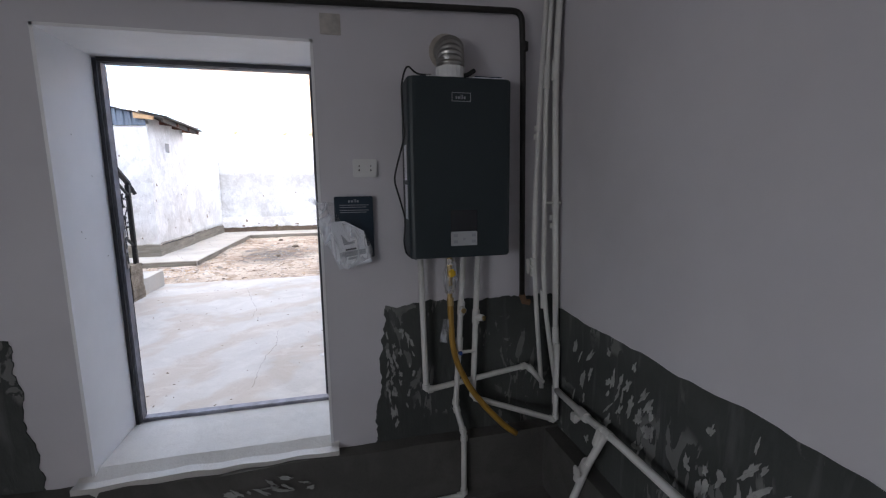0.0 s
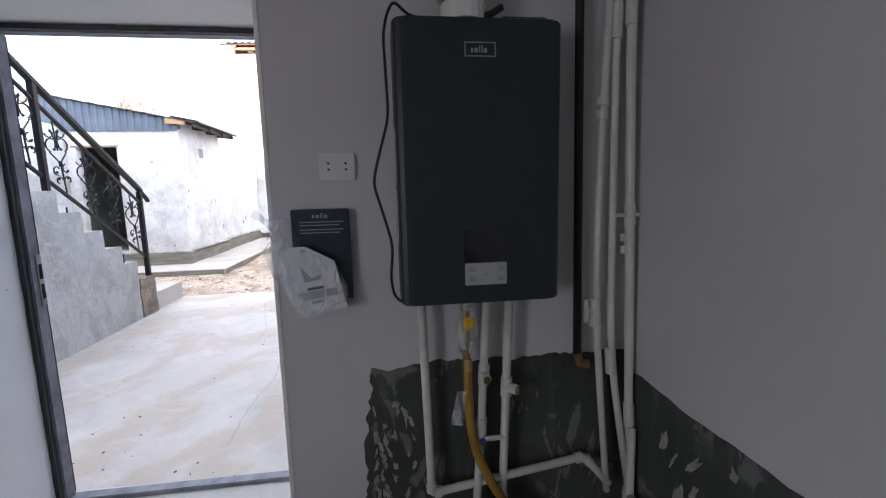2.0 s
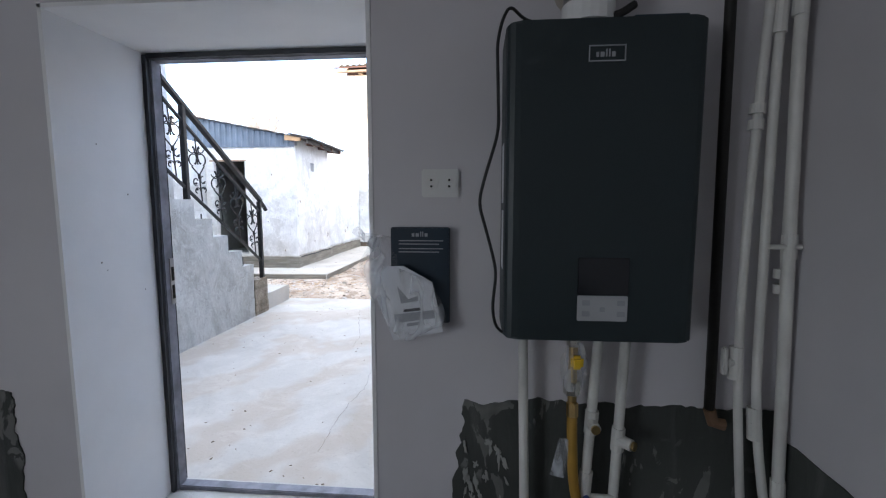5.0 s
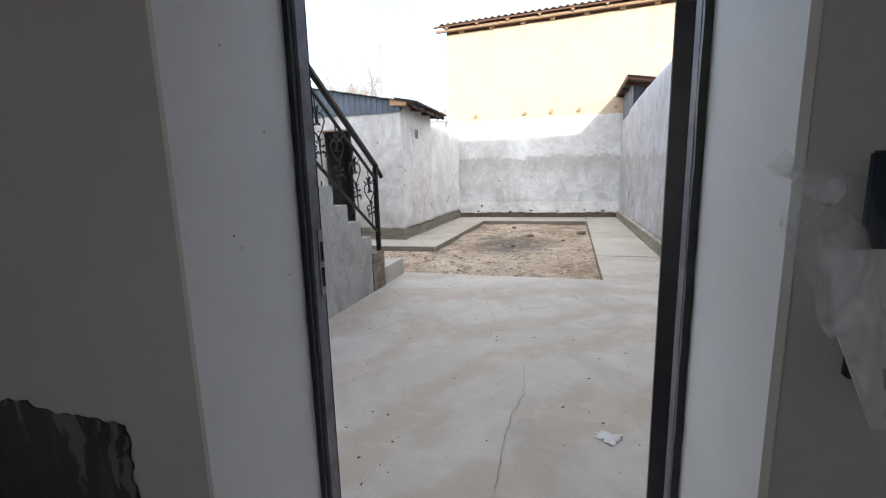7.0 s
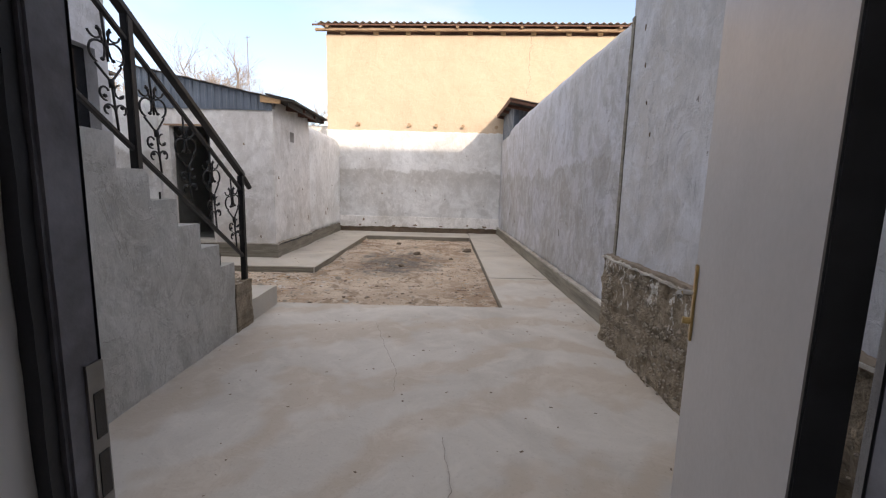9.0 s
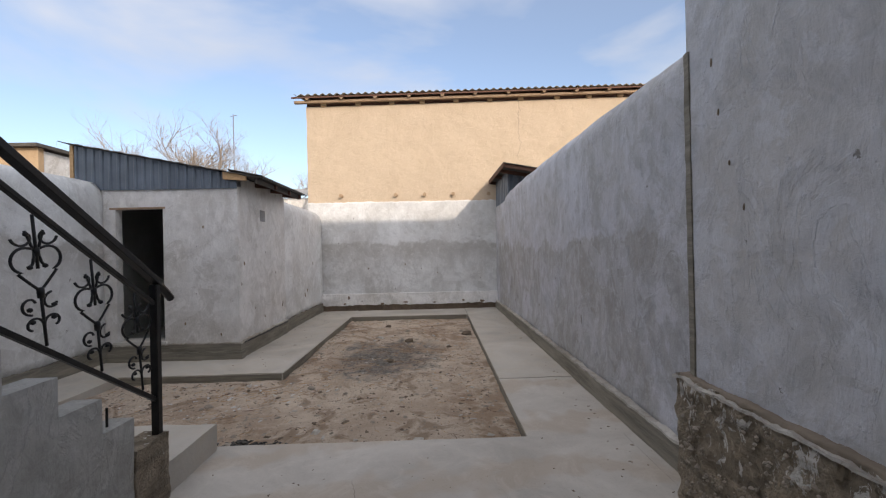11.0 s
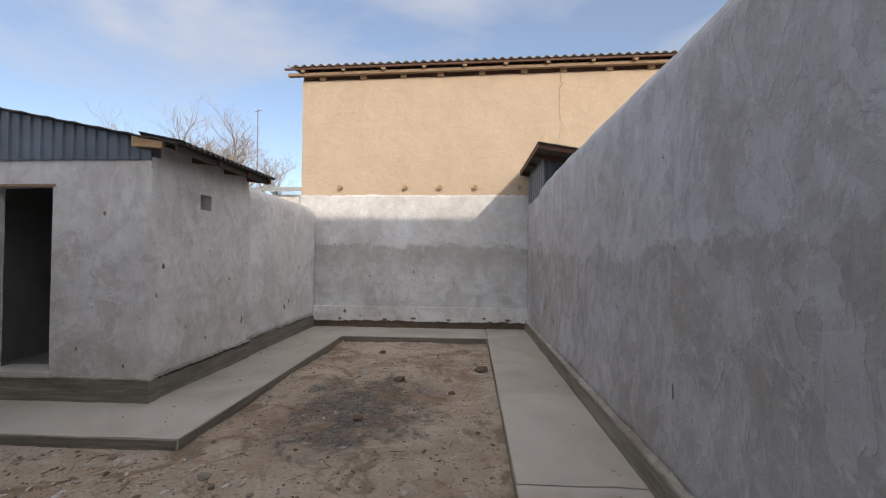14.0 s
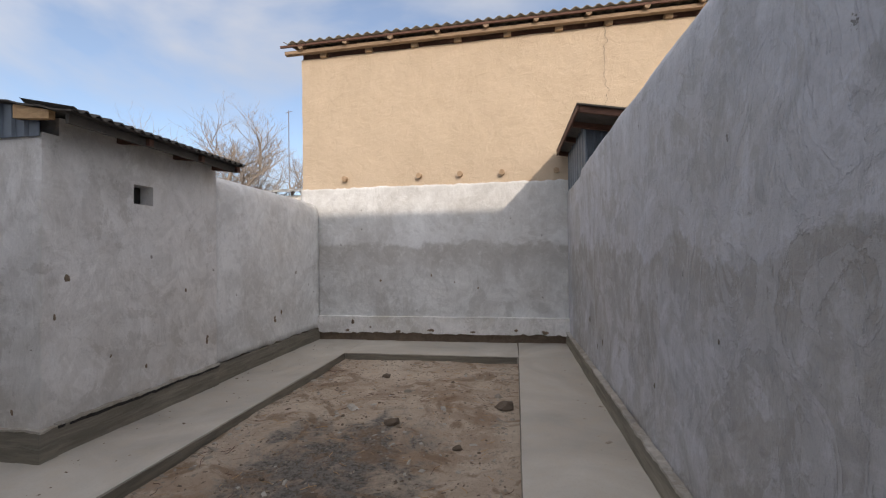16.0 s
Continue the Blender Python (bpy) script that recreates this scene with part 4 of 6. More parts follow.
for y in (12.86, 13.5, 14.3, 15.25):
    part("rafter", prism(bmesh.new(), [(0.92, 3.68), (0.92, 3.757), (2.8, 3.425), (2.8, 3.35)], y, y + 0.05), DARKTIMBER, tin_store, "dark rafter")
part("fascia", boxed(0.885, 0.91, 12.84, 15.34, 3.69, 3.762), DARKTIMBER, tin_store, "weathered fascia board")

# ---- the shed ----
shed = thing("shed", "grey rendered outbuilding with an open doorway and sheet gable", "shed")
SX0, SX1, SY0, SY1 = -6.0, -3.768, 10.185, 12.28
bm = bmesh.new()
rough_box(bm, -4.915, SX1, SY0, SY0 + 0.14, 0.47, 2.93, 0.1, 0.006, 1.7)
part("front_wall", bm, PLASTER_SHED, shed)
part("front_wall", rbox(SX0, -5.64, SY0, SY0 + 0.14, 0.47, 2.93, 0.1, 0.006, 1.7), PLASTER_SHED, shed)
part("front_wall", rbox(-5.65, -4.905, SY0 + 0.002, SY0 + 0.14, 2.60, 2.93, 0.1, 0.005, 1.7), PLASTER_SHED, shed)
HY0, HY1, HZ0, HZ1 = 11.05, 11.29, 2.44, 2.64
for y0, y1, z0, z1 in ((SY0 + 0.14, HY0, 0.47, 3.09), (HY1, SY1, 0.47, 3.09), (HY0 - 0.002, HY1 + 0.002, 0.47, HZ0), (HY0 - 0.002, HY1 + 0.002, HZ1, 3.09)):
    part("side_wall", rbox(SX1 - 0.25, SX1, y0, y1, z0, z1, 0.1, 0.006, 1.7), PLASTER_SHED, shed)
# black plate set into the vent to paint its inner darkness
part("vent_hole", boxed(SX1 - 0.20, SX1 - 0.16, HY0 - 0.004, HY1 + 0.004, HZ0 - 0.004, HZ1 + 0.004), GASBLACK, shed, "black plate painting the darkness inside the vent hole")
part("back_wall", boxed(SX0, SX1 - 0.25, SY1 - 0.2, SY1, 0.3, 3.3), DARKROOM, shed)
part("west_wall", boxed(SX0 - 0.25, SX0, SY0 + 0.14, SY1, 0.3, 3.4), DARKROOM, shed)
part("floor", rbox(SX0, SX1 - 0.25, SY0 + 0.2, SY1 - 0.2, 0.2, 0.50, 0.3, 0.004), DARKROOM, shed)
part("threshold", rbox(-5.68, -4.88, SY0 - 0.04, SY0 + 0.3, 0.475, 0.535, 0.08, 0.006, 5), SILLMAT, shed, "pale screed threshold")
part("lintel", rbox(-5.73, -4.88, SY0 - 0.008, SY0 + 0.05, 2.595, 2.625, 0.05, 0.006, 9), TIMBER, shed, "rough timber lintel edge")
bm = rbox(-5.83, SX1 + 0.035, SY0 - 0.035, SY0 + 0.2, 0.0, 0.48, 0.07, 0.009, 5, ragged_top)
part("plinth", bm, FOUND, shed, "board-marked concrete footing")
bm = rbox(SX1 - 0.2, SX1 + 0.033, SY0 + 0.2, SY1, 0.0, 0.49, 0.07, 0.009, 5, ragged_top)
part("plinth", bm, FOUND, shed, "board-marked concrete footing")
part("plaster_lip", rbox(-5.83, SX1 + 0.045, SY0 - 0.045, SY0 + 0.1, 0.478, 0.496, 0.04, 0.009, 9, lip_shape), LIP, shed, "pale ragged lower edge of the render")
part("plaster_lip", rbox(SX1 - 0.1, SX1 + 0.046, SY0 + 0.1, SY1, 0.484, 0.506, 0.04, 0.009, 9, lip_shape), LIP, shed, "pale ragged lower edge of the render")
# solid black strip paints the shade below the render's overhang
part("undercut", rbox(SX1 - 0.1, SX1 + 0.036, SY0 + 0.1, SY1, 0.452, 0.484, 0.05, 0.006, 9, lip_shape), GASBLACK, shed, "black strip standing in for the shaded gap under the render")
part("plinth_step", rbox(-5.83, SX1 + 0.05, SY0 - 0.05, SY0 + 0.1, 0.0, 0.36, 0.07, 0.009, 5, ragged_top), FOUND, shed, "board-marked concrete footing")


def roofz(x):
    return 3.13 + (SX1 - x) * 0.197


# sheet gable, each rib folded
part("gable_sheet", ribbed((-6.24, SY0 - 0.016), (SX1, SY0 - 0.016), 2.895, lambda x: roofz(x) - 0.02, 0.128, 0.02), CLAD, shed, "blue-grey profiled metal sheet")
part("gable_post", boxed(-6.30, -6.245, SY0 - 0.03, SY0 + 0.02, 2.95, roofz(-6.3) - 0.03), FRESH, shed, "pale timber batten")
bm = bmesh.new()
n = 150
rows = []
X0, X1 = -6.42, -3.36
for j, y in enumerate((SY0 - 0.10, SY1 + 0.0)):
    for dz in (0.0, -0.014):
        rows.append([bm.verts.new((X0 + (X1 - X0) * i / 30, y + 0.0, roofz(X0 + (X1 - X0) * i / 30) + dz + 0.006 * math.cos(i * 2.1))) for i in range(31)])
for a, b in ((0, 2), (1, 3), (0, 1), (2, 3)):
    for i in range(30):
        bm.faces.new([rows[a][i], rows[a][i + 1], rows[b][i + 1], rows[b][i]])
for r in ((rows[0], rows[1], rows[2], rows[3]),):
    bm.faces.new([r[0][0], r[1][0], r[3][0], r[2][0]])
    bm.faces.new([r[0][30], r[1][30], r[3][30], r[2][30]])
part("roof", bm, ROOFDARK, shed, "dark corrugated roof sheet with overhang")
# ribbed eave edge
bm = bmesh.new()
n = 190
top = []
for i in range(n + 1):
    y = SY0 - 0.10 + (SY1 + 0.10 - SY0) * i / n
    w = 0.016 * math.cos(i * 2 * math.pi / 9)
    top.append([bm.verts.new((X1 - 0.5, y, roofz(X1 - 0.5) + 0.02 + w)), bm.verts.new((X1 + 0.03, y, roofz(X1 + 0.03) + 0.015 + w)), bm.verts.new((X1 + 0.03, y, roofz(X1 + 0.03) + 0.003 + w))])
for a, b in zip(top, top[1:]):
    bm.faces.new([a[0], a[1], b[1], b[0]])
    bm.faces.new([a[1], a[2], b[2], b[1]])
part("eave_sheet", bm, ROOFDARK, shed, "wavy sheet edge at the eave", True)
for y in (SY0 - 0.05, SY0 + 0.7, SY0 + 1.4, SY1 - 0.06):
    e = -3.60 if y < SY0 else -3.40
    bm = prism(bmesh.new(), [(-3.95, roofz(-3.95) - 0.135), (-3.95, roofz(-3.95) - 0.02), (e, roofz(e) - 0.02), (e, roofz(e) - 0.09)], y - 0.025, y + 0.025)
    part("rafter_tail", bm, FRESH if y < SY0 else DARKTIMBER, shed, "pale sawn rafter end" if y < SY0 else "dark rafter end")
part("eave_board", boxed(-3.47, -3.44, SY0 - 0.05, SY1 - 0.03, roofz(-3.45) - 0.10, roofz(-3.45) - 0.025), ROOFDARK, shed, "dark board under the eave")

# ---- the stair ----
stair = thing("outdoor_stair", "rendered concrete outdoor stair up to the house", "stair")
TREAD, RISE = 0.268, 0.196
levels = [(6.065, 6.385, 0.68), (5.825, 6.065, 0.90)]
y, z = 5.825, 0.90
while z < 1.75:
    levels.append((y - TREAD, y, z + RISE))
    y, z = y - TREAD, z + RISE
part("step", rbox(-3.79, -2.56, 6.405, 7.06, 0.0, 0.45, 0.08, 0.006, 4), PATHMAT, stair, "broad bottom step")
for i, (y0, y1, zt) in enumerate(levels):
    part("step", rbox(-3.79, -2.70, y0 + 0.002, y1 + 0.02, 0.0, zt - 0.05, 0.1, 0.004, 4), PATHMAT, stair)
    if i == 0:
        part("post_block", rbox(-2.70, -2.535, y0, y1, 0.0, zt, 0.03, 0.014, 9), RUBBLE, stair, "rough mortar block at the newel post")
    else:
        part("cheek_wall", rbox(-2.70, -2.545, y0, y1, 0.0, zt - 0.008, 0.08, 0.004, 3), PLASTER_STAIR, stair, "smooth rendered stair cheek")
part("landing", rbox(-3.79, -2.545, OUT + 0.03, levels[-1][0] - 0.002, 0.0, levels[-1][2] + 0.03, 0.15, 0.004, 3), PLASTER_STAIR, stair, "stair landing")

for y, z0, z1 in ((5.93, 0.88, 1.0), (5.20, 1.45, 1.53)):
    part("rebar_stub", tubed([(-2.60, y, z0), (-2.602, y + 0.004, z1)], 0.007, 8), IRON, stair, "cut iron stub of an old post")

# ---- the wrought iron railing ----
railing = thing("stair_railing", "black wrought-iron stair railing with scroll panels", "railing")
RX = -2.585
SLOPE = -0.645
part("newel_post", boxed(RX - 0.024, RX + 0.024, 6.32, 6.368, 0.665, 1.67, bevel=0.004), IRON, railing, "square iron post")
part("newel_post", boxed(RX - 0.024, RX + 0.024, 4.955, 5.003, 1.55, 2.58, bevel=0.004), IRON, railing, "square iron post")


def rail_bar(y0, z0, y1, z1, w, h):
    bm = bmesh.new()
    a = [bm.verts.new((RX + sx * w, y0, z0 + sz * h)) for sx, sz in ((-1, -1), (1, -1), (1, 1), (-1, 1))]
    b = [bm.verts.new((RX + sx * w, y1, z1 + sz * h)) for sx, sz in ((-1, -1), (1, -1), (1, 1), (-1, 1))]
    bm.faces.new(a)
    bm.faces.new(b[::-1])
    for k in range(4):
        bm.faces.new([a[k], a[(k + 1) % 4], b[(k + 1) % 4], b[k]])
    bmesh.ops.bevel(bm, geom=list(bm.edges), offset=0.004, segments=1, affect="EDGES")
    return bm


part("handrail", rail_bar(6.385, 1.675, 4.475, 1.675 - SLOPE * 1.91, 0.028, 0.024), IRON, railing, "flat iron handrail")
bm = bmesh.new()
prof = rounded([(RX, 6.375, 1.67), (RX, 6.435, 1.63), (RX, 6.515, 1.56)], 0.03)
tube(bm, prof, 0.026, 8)
part("handrail_end", bm, IRON, railing, "curled handrail end")
part("mid_rail", rail_bar(6.345, 1.535, 4.475, 1.535 - SLOPE * 1.87 + 0.0, 0.015, 0.016), IRON, railing)
part("bottom_rail", rail_bar(6.345, 0.90, 4.475, 0.90 - SLOPE * 1.87, 0.015, 0.016), IRON, railing)


def spiral(cx, cz, r0, r1, a0, a1, n=16):
    out = []
    for i in range(n + 1):
        t = i / n
        r = r0 + (r1 - r0) * t
        a = a0 + (a1 - a0) * t
        out.append((0, cx + math.cos(a) * r, cz + math.sin(a) * r))
    return out


def arc_path(pts):
    return rounded([(0, a, b) for a, b in pts], 0.06, 4)


def scroll_panel():
    """One heart-shaped panel round an upright rod, about its middle."""
    bm = bmesh.new()
    r = 0.0065
    tube(bm, [(0, 0, 0.315), (0, 0, 0.06)], r, 6)
    tube(bm, [(0, 0, -0.03), (0, 0, -0.315)], r, 6)
    for s in (-1, 1):
        heart = [(s * 0.012, 0.155)]
        for i in range(13):
            t = i / 12
            a = math.pi * (0.62 - 1.02 * t)
            heart.append((s * (0.052 + 0.058 * math.cos(a)), 0.105 + 0.058 * math.sin(a)))
        heart += [(s * 0.085, 0.045), (s * 0.045, 0.0), (s * 0.012, -0.035), (0, -0.06)]
        tube(bm, [(0, a, b) for a, b in heart], r, 6)
        # upper curls
        tube(bm, spiral(s * 0.050, 0.215, 0.052, 0.022, math.pi / 2 - s * math.pi * 0.55, math.pi / 2 - s * math.pi * 1.75 + s * math.pi * 0.0), r * 0.9, 6)
        tube(bm, arc_path([(s * 0.012, 0.15), (s * 0.028, 0.205), (s * 0.040, 0.24)]), r * 0.9, 6)
        tube(bm, arc_path([(s * 0.004, 0.15), (s * 0.02, 0.085), (s * 0.034, 0.07)]), r * 0.9, 6)
        # lower curls
        tube(bm, spiral(s * 0.048, -0.105, 0.046, 0.020, -math.pi / 2 + math.pi * (0.5 + s * 0.5), -math.pi / 2 + math.pi * (0.5 + s * 0.5) + s * 4.4), r * 0.9, 6)
        tube(bm, spiral(s * 0.045, -0.205, 0.044, 0.020, math.pi / 2 + s * math.pi * 0.55, math.pi / 2 - s * math.pi * 0.85), r * 0.9, 6)
        for a, b in ((s * 0.034, 0.07), (s * 0.036, 0.225), (s * 0.055, -0.125), (s * 0.048, -0.185)):
            bmesh.ops.create_icosphere(bm, subdivisions=1, radius=0.0125, matrix=Matrix.Translation((0, a, b)))
    bmesh.ops.create_cone(bm, cap_ends=True, segments=8, radius1=0.014, radius2=0.014, depth=0.05, matrix=Matrix.Translation((0, 0, -0.055)))
    bmesh.ops.create_cone(bm, cap_ends=True, segments=8, radius1=0.013, radius2=0.013, depth=0.04, matrix=Matrix.Translation((0, 0, 0.14)))
    return bm


panel_mesh = None
for yc in (6.18, 5.85, 5.515, 5.18, 4.82):
    zc = 0.5 * ((1.535 - SLOPE * (6.345 - yc)) + (0.90 - SLOPE * (6.345 - yc)))
    if panel_mesh is None:
        p0 = part("scroll_panel", scroll_panel(), IRON, railing, "forged heart scroll panel", True)
        panel_mesh = p0.data
    else:
        p0 = new("scroll_panel", panel_mesh)
        p0.parent = railing
        p0["label"] = "forged heart scroll panel"
    p0.matrix_basis = Matrix.Translation((RX, yc, zc)) @ Matrix.Rotation(radians(6), 4, "X") @ Matrix.Diagonal((1, 1.16, 1.0, 1))

# ---- the metal door ----
door_1 = thing("door_1", "open dark steel door with grey inner sheet in its frame", "door", kind="structure")
FL, FR, FB, FT = -1.108, -0.115, 0.345, 2.208
for a in ((DL + 0.013, FL, 2.745, 2.80, DB + 0.005, DT - 0.013), (FR, DR - 0.013, 2.745, 2.80, DB + 0.005, DT - 0.013)):
    part("jamb", boxed(*a, bevel=0.004), STEELWORN, door_1, "scuffed grey steel jamb")
part("head", boxed(FL, FR, 2.746, 2.799, FT, DT - 0.014, bevel=0.004), STEELWORN, door_1, "scuffed grey steel head")
part("bottom_rail", boxed(FL, FR, 2.746, 2.799, 0.305, FB, bevel=0.004), STEELWORN, door_1, "scuffed grey steel threshold")
for x0, x1 in ((FL - 0.02, FL + 0.001), (FR - 0.001, FR + 0.02)):
    part("rebate", boxed(x0, x1, 2.797, 2.803, FB, FT, bevel=0.003), STEEL, door_1, "black painted rebate")
for x0, x1 in ((DL + 0.013, DL + 0.03), (DR - 0.03, DR - 0.013)):
    part("foam_joint", rbox(x0, x1, 2.728, 2.744, DB + 0.03, DT - 0.02, 0.03, 0.002, 14), STEEL, door_1, "dark smeared sealant joint")
part("foam_joint", rbox(DL + 0.03, DR - 0.03, 2.73, 2.744, DT - 0.034, DT - 0.014, 0.03, 0.002, 14), STEEL, door_1, "dark smeared sealant joint")
strike = part("strike_plate", boxed(FL, FL + 0.0035, 2.774, 2.799, 1.18, 1.383), DULL, door_1, "steel strike plate")
part("bolt_hole", boxed(FL + 0.002, FL + 0.0045, 2.780, 2.796, 1.285, 1.345), BLACK, strike, "dark latch hole")
part("bolt_hole", boxed(FL + 0.002, FL + 0.0045, 2.780, 2.796, 1.205, 1.265), BLACK, strike, "dark bolt hole")
# the leaf swings outward past square
LM = Matrix.Translation((-0.14, 2.88, 0)) @ Matrix.Rotation(math.atan2(0.877, 0.359), 4, "Z")
leaf = part("leaf", turned(boxed(0.0, 0.95, -0.057, -0.001, 0.30, 2.235, bevel=0.003), LM), STEEL, door_1, "black steel door leaf")
part("inner_sheet", turned(boxed(0.004, 0.948, -0.002, 0.002, 0.305, 2.23), LM), LEAF, leaf, "pale grey painted sheet")
handle = part("lock_plate", turned(boxed(0.885, 0.92, 0.003, 0.010, 1.10, 1.37, bevel=0.003), LM), BRASS, leaf, "bronze lock plate")
part("lever", turned(tubed(rounded([(0.902, 0.008, 1.27), (0.902, 0.055, 1.27), (0.83, 0.06, 1.268)], 0.02), 0.009, 8), LM), CHROME, handle, "lever handle")
part("key_knob", turned(tubed([(0.902, 0.008, 1.17), (0.902, 0.035, 1.17)], 0.012, 10), LM), BRASS, handle, "brass cylinder knob")
for z in (0.6, 1.9):
    part("hinge", tubed([(-0.098, 2.842, z), (-0.098, 2.842, z + 0.09)], 0.006, 10), STEEL, door_1, "barrel hinge")

# ---- the boiler ----
boiler = thing("gas_boiler", "dark grey wall-hung gas boiler on the puttied wall", "boiler")
BX0, BX1, BY0, BZ0, BZ1 = 0.303, 0.797, 2.142, 1.26, 2.066
bm = bmesh.new()
sec = [(BX0 + 0.004, FACE - 0.002), (BX0 + 0.004, BY0 + 0.030), (BX0 + 0.007, BY0 + 0.016), (BX0 + 0.014, BY0 + 0.006), (BX0 + 0.026, BY0 + 0.001), (BX0 + 0.042, BY0)]
sec += [(BX0 + BX1 - x, y) for x, y in reversed(sec)]
lo = [bm.verts.new((x, y, BZ0)) for x, y in sec]
hi = [bm.verts.new((x, y, BZ1)) for x, y in sec]
for i in range(len(sec)):
    j = (i + 1) % len(sec)
    bm.faces.new([lo[i], lo[j], hi[j], hi[i]])
bm.faces.new(lo)
bm.faces.new(hi[::-1])
bmesh.ops.bevel(bm, geom=[e for e in bm.edges if abs(e.verts[0].co.z - e.verts[1].co.z) < 1e-4], offset=0.006, segments=2, affect="EDGES")
casing = part("casing", bm, BOILER, boiler, "dark grey enamel casing")
disp = part("display", boxed(0.496, 0.624, BY0 - 0.004, BY0 + 0.004, 1.383, 1.480, bevel=0.002), BLACK, boiler, "black glass display")
pan = part("button_panel", boxed(0.497, 0.623, BY0 - 0.005, BY0 + 0.004, 1.315, 1.381, bevel=0.002), PANELWHITE, boiler, "pale button panel")
for i, x in enumerate((0.508, 0.596)):
    for z in (1.327, 1.356):
        part("button", boxed(x, x + 0.020, BY0 - 0.0065, BY0 - 0.003, z, z + 0.014, bevel=0.001), GREYPRINT, pan, "grey button mark")
part("button", boxed(0.553, 0.566, BY0 - 0.0065, BY0 - 0.003, 1.340, 1.352, bevel=0.001), GREYPRINT, pan, "grey button mark")
bm = bmesh.new()
for a in ((0.506, 0.594, 1.999, 2.0015), (0.506, 0.594, 1.963, 1.9655), (0.506, 0.5085, 1.9655, 1.999), (0.5915, 0.594, 1.9655, 1.999)):
    box(bm, a[0], a[1], BY0 - 0.003, BY0 + 0.002, a[2], a[3])
badge = part("badge", bm, GREYPRINT, boiler, "thin silver badge outline")
bm = bmesh.new()
for i, (w, h) in enumerate(((0.006, 0.011), (0.009, 0.011), (0.003, 0.018), (0.003, 0.018), (0.008, 0.011))):
    x = 0.524 + (0, 0.010, 0.023, 0.030, 0.037)[i]
    box(bm, x, x + w, BY0 - 0.003, BY0 + 0.002, 1.974, 1.974 + h)
part("badge_mark", bm, GREYPRINT, badge, "silver bar mark")
part("side_label", boxed(BX0 + 0.0035, BX0 + 0.0065, BY0 + 0.06, BY0 + 0.13, 1.62, 1.78), PAPER, boiler, "white rating label")
part("side_label", boxed(BX0 + 0.0035, BX0 + 0.0065, BY0 + 0.05, BY0 + 0.12, 1.44, 1.60), PAPER, boiler, "white rating label")
cable = rounded([(0.43, 2.22, 2.09), (0.36, 2.20, 2.085), (0.315, 2.17, 2.115), (0.296, 2.16, 2.075), (0.284, 2.155, 2.02), (0.288, 2.15, 1.88), (0.290, 2.145, 1.80), (0.254, 2.145, 1.68), (0.240, 2.145, 1.62), (0.274, 2.145, 1.50), (0.288, 2.145, 1.44), (0.278, 2.15, 1.34), (0.290, 2.16, 1.28), (0.340, 2.19, 1.252)], 0.04, 5)
part("power_cable", tubed(cable, 0.0042, 7), RUBBER, boiler, "loose black power cable", True)
for x in (0.40, 0.46, 0.60):
    part("top_fitting", boxed(x, x + 0.03, 2.19, 2.25, BZ1 + 0.001, BZ1 + 0.018, bevel=0.004), WHITE, boiler, "white bracket on top")

papers = thing("paper_stack", "loose manuals lying on top of the boiler", "papers")
for i in range(3):
    bm = boxed(0.605 + 0.01 * i, 0.775 - 0.01 * i, 2.17 + 0.005 * i, 2.30, BZ1 + 0.002 + 0.006 * i, BZ1 + 0.007 + 0.006 * i)
    part("sheet", bm, PAPER if i == 1 else BOOK, papers, "thin booklet")
tagged(part("black_clip", tubed(rounded([(0.545, 2.175, BZ1 + 0.012), (0.585, 2.165, BZ1 + 0.016), (0.62, 2.17, BZ1 + 0.04)], 0.02), 0.01, 8), RUBBER, papers), "black flue strap end")

flue = thing("flue_pipe", "corrugated aluminium flue elbow leaving the boiler", "flue")
axis = rounded([(0.515, 2.20, BZ1 + 0.002), (0.515, 2.20, 2.145), (0.525, 2.23, 2.21), (0.53, 2.335, 2.225)], 0.06, 16)
pts = [axis[0]]
for a, b in zip(axis, axis[1:]):
    k = max(1, int((b - a).length / 0.004))
    pts += [a + (b - a) * (i + 1) / k for i in range(k)]
part("corrugated_duct", tubed(pts, 0.06, 20, [0.060 + 0.0045 * math.sin(i * 2 * math.pi / 4.5) for i in range(len(pts))]), SILVER, flue, "crinkled aluminium duct", True)
part("collar", tubed([(0.515, 2.20, BZ1 + 0.001), (0.515, 2.20, BZ1 + 0.05)], 0.066, 20), WHITE, flue, "white collar")
part("smoke_ring", tubed([(0.53, 2.329, 2.225), (0.53, 2.334, 2.225)], 0.085, 24), simple("sooted_putty", (0.42, 0.38, 0.33), 0.9, 0.2, 12), flue, "sooted ring of mortar")
tagged(part("patched_hole", boxed(-0.05, 0.04, 2.328, 2.335, 2.27, 2.36, bevel=0.002), simple("patch_putty", (0.46, 0.43, 0.39), 0.9, 0.2, 20)), "square of darker filler on the wall", "patch")

# ---- pipes ----
def fitting(parent, a, b, r=0.019, mat=PPR, label="moulded coupling", name="coupling"):
    part(name, tubed([a, b], r, 12), mat, parent, label)


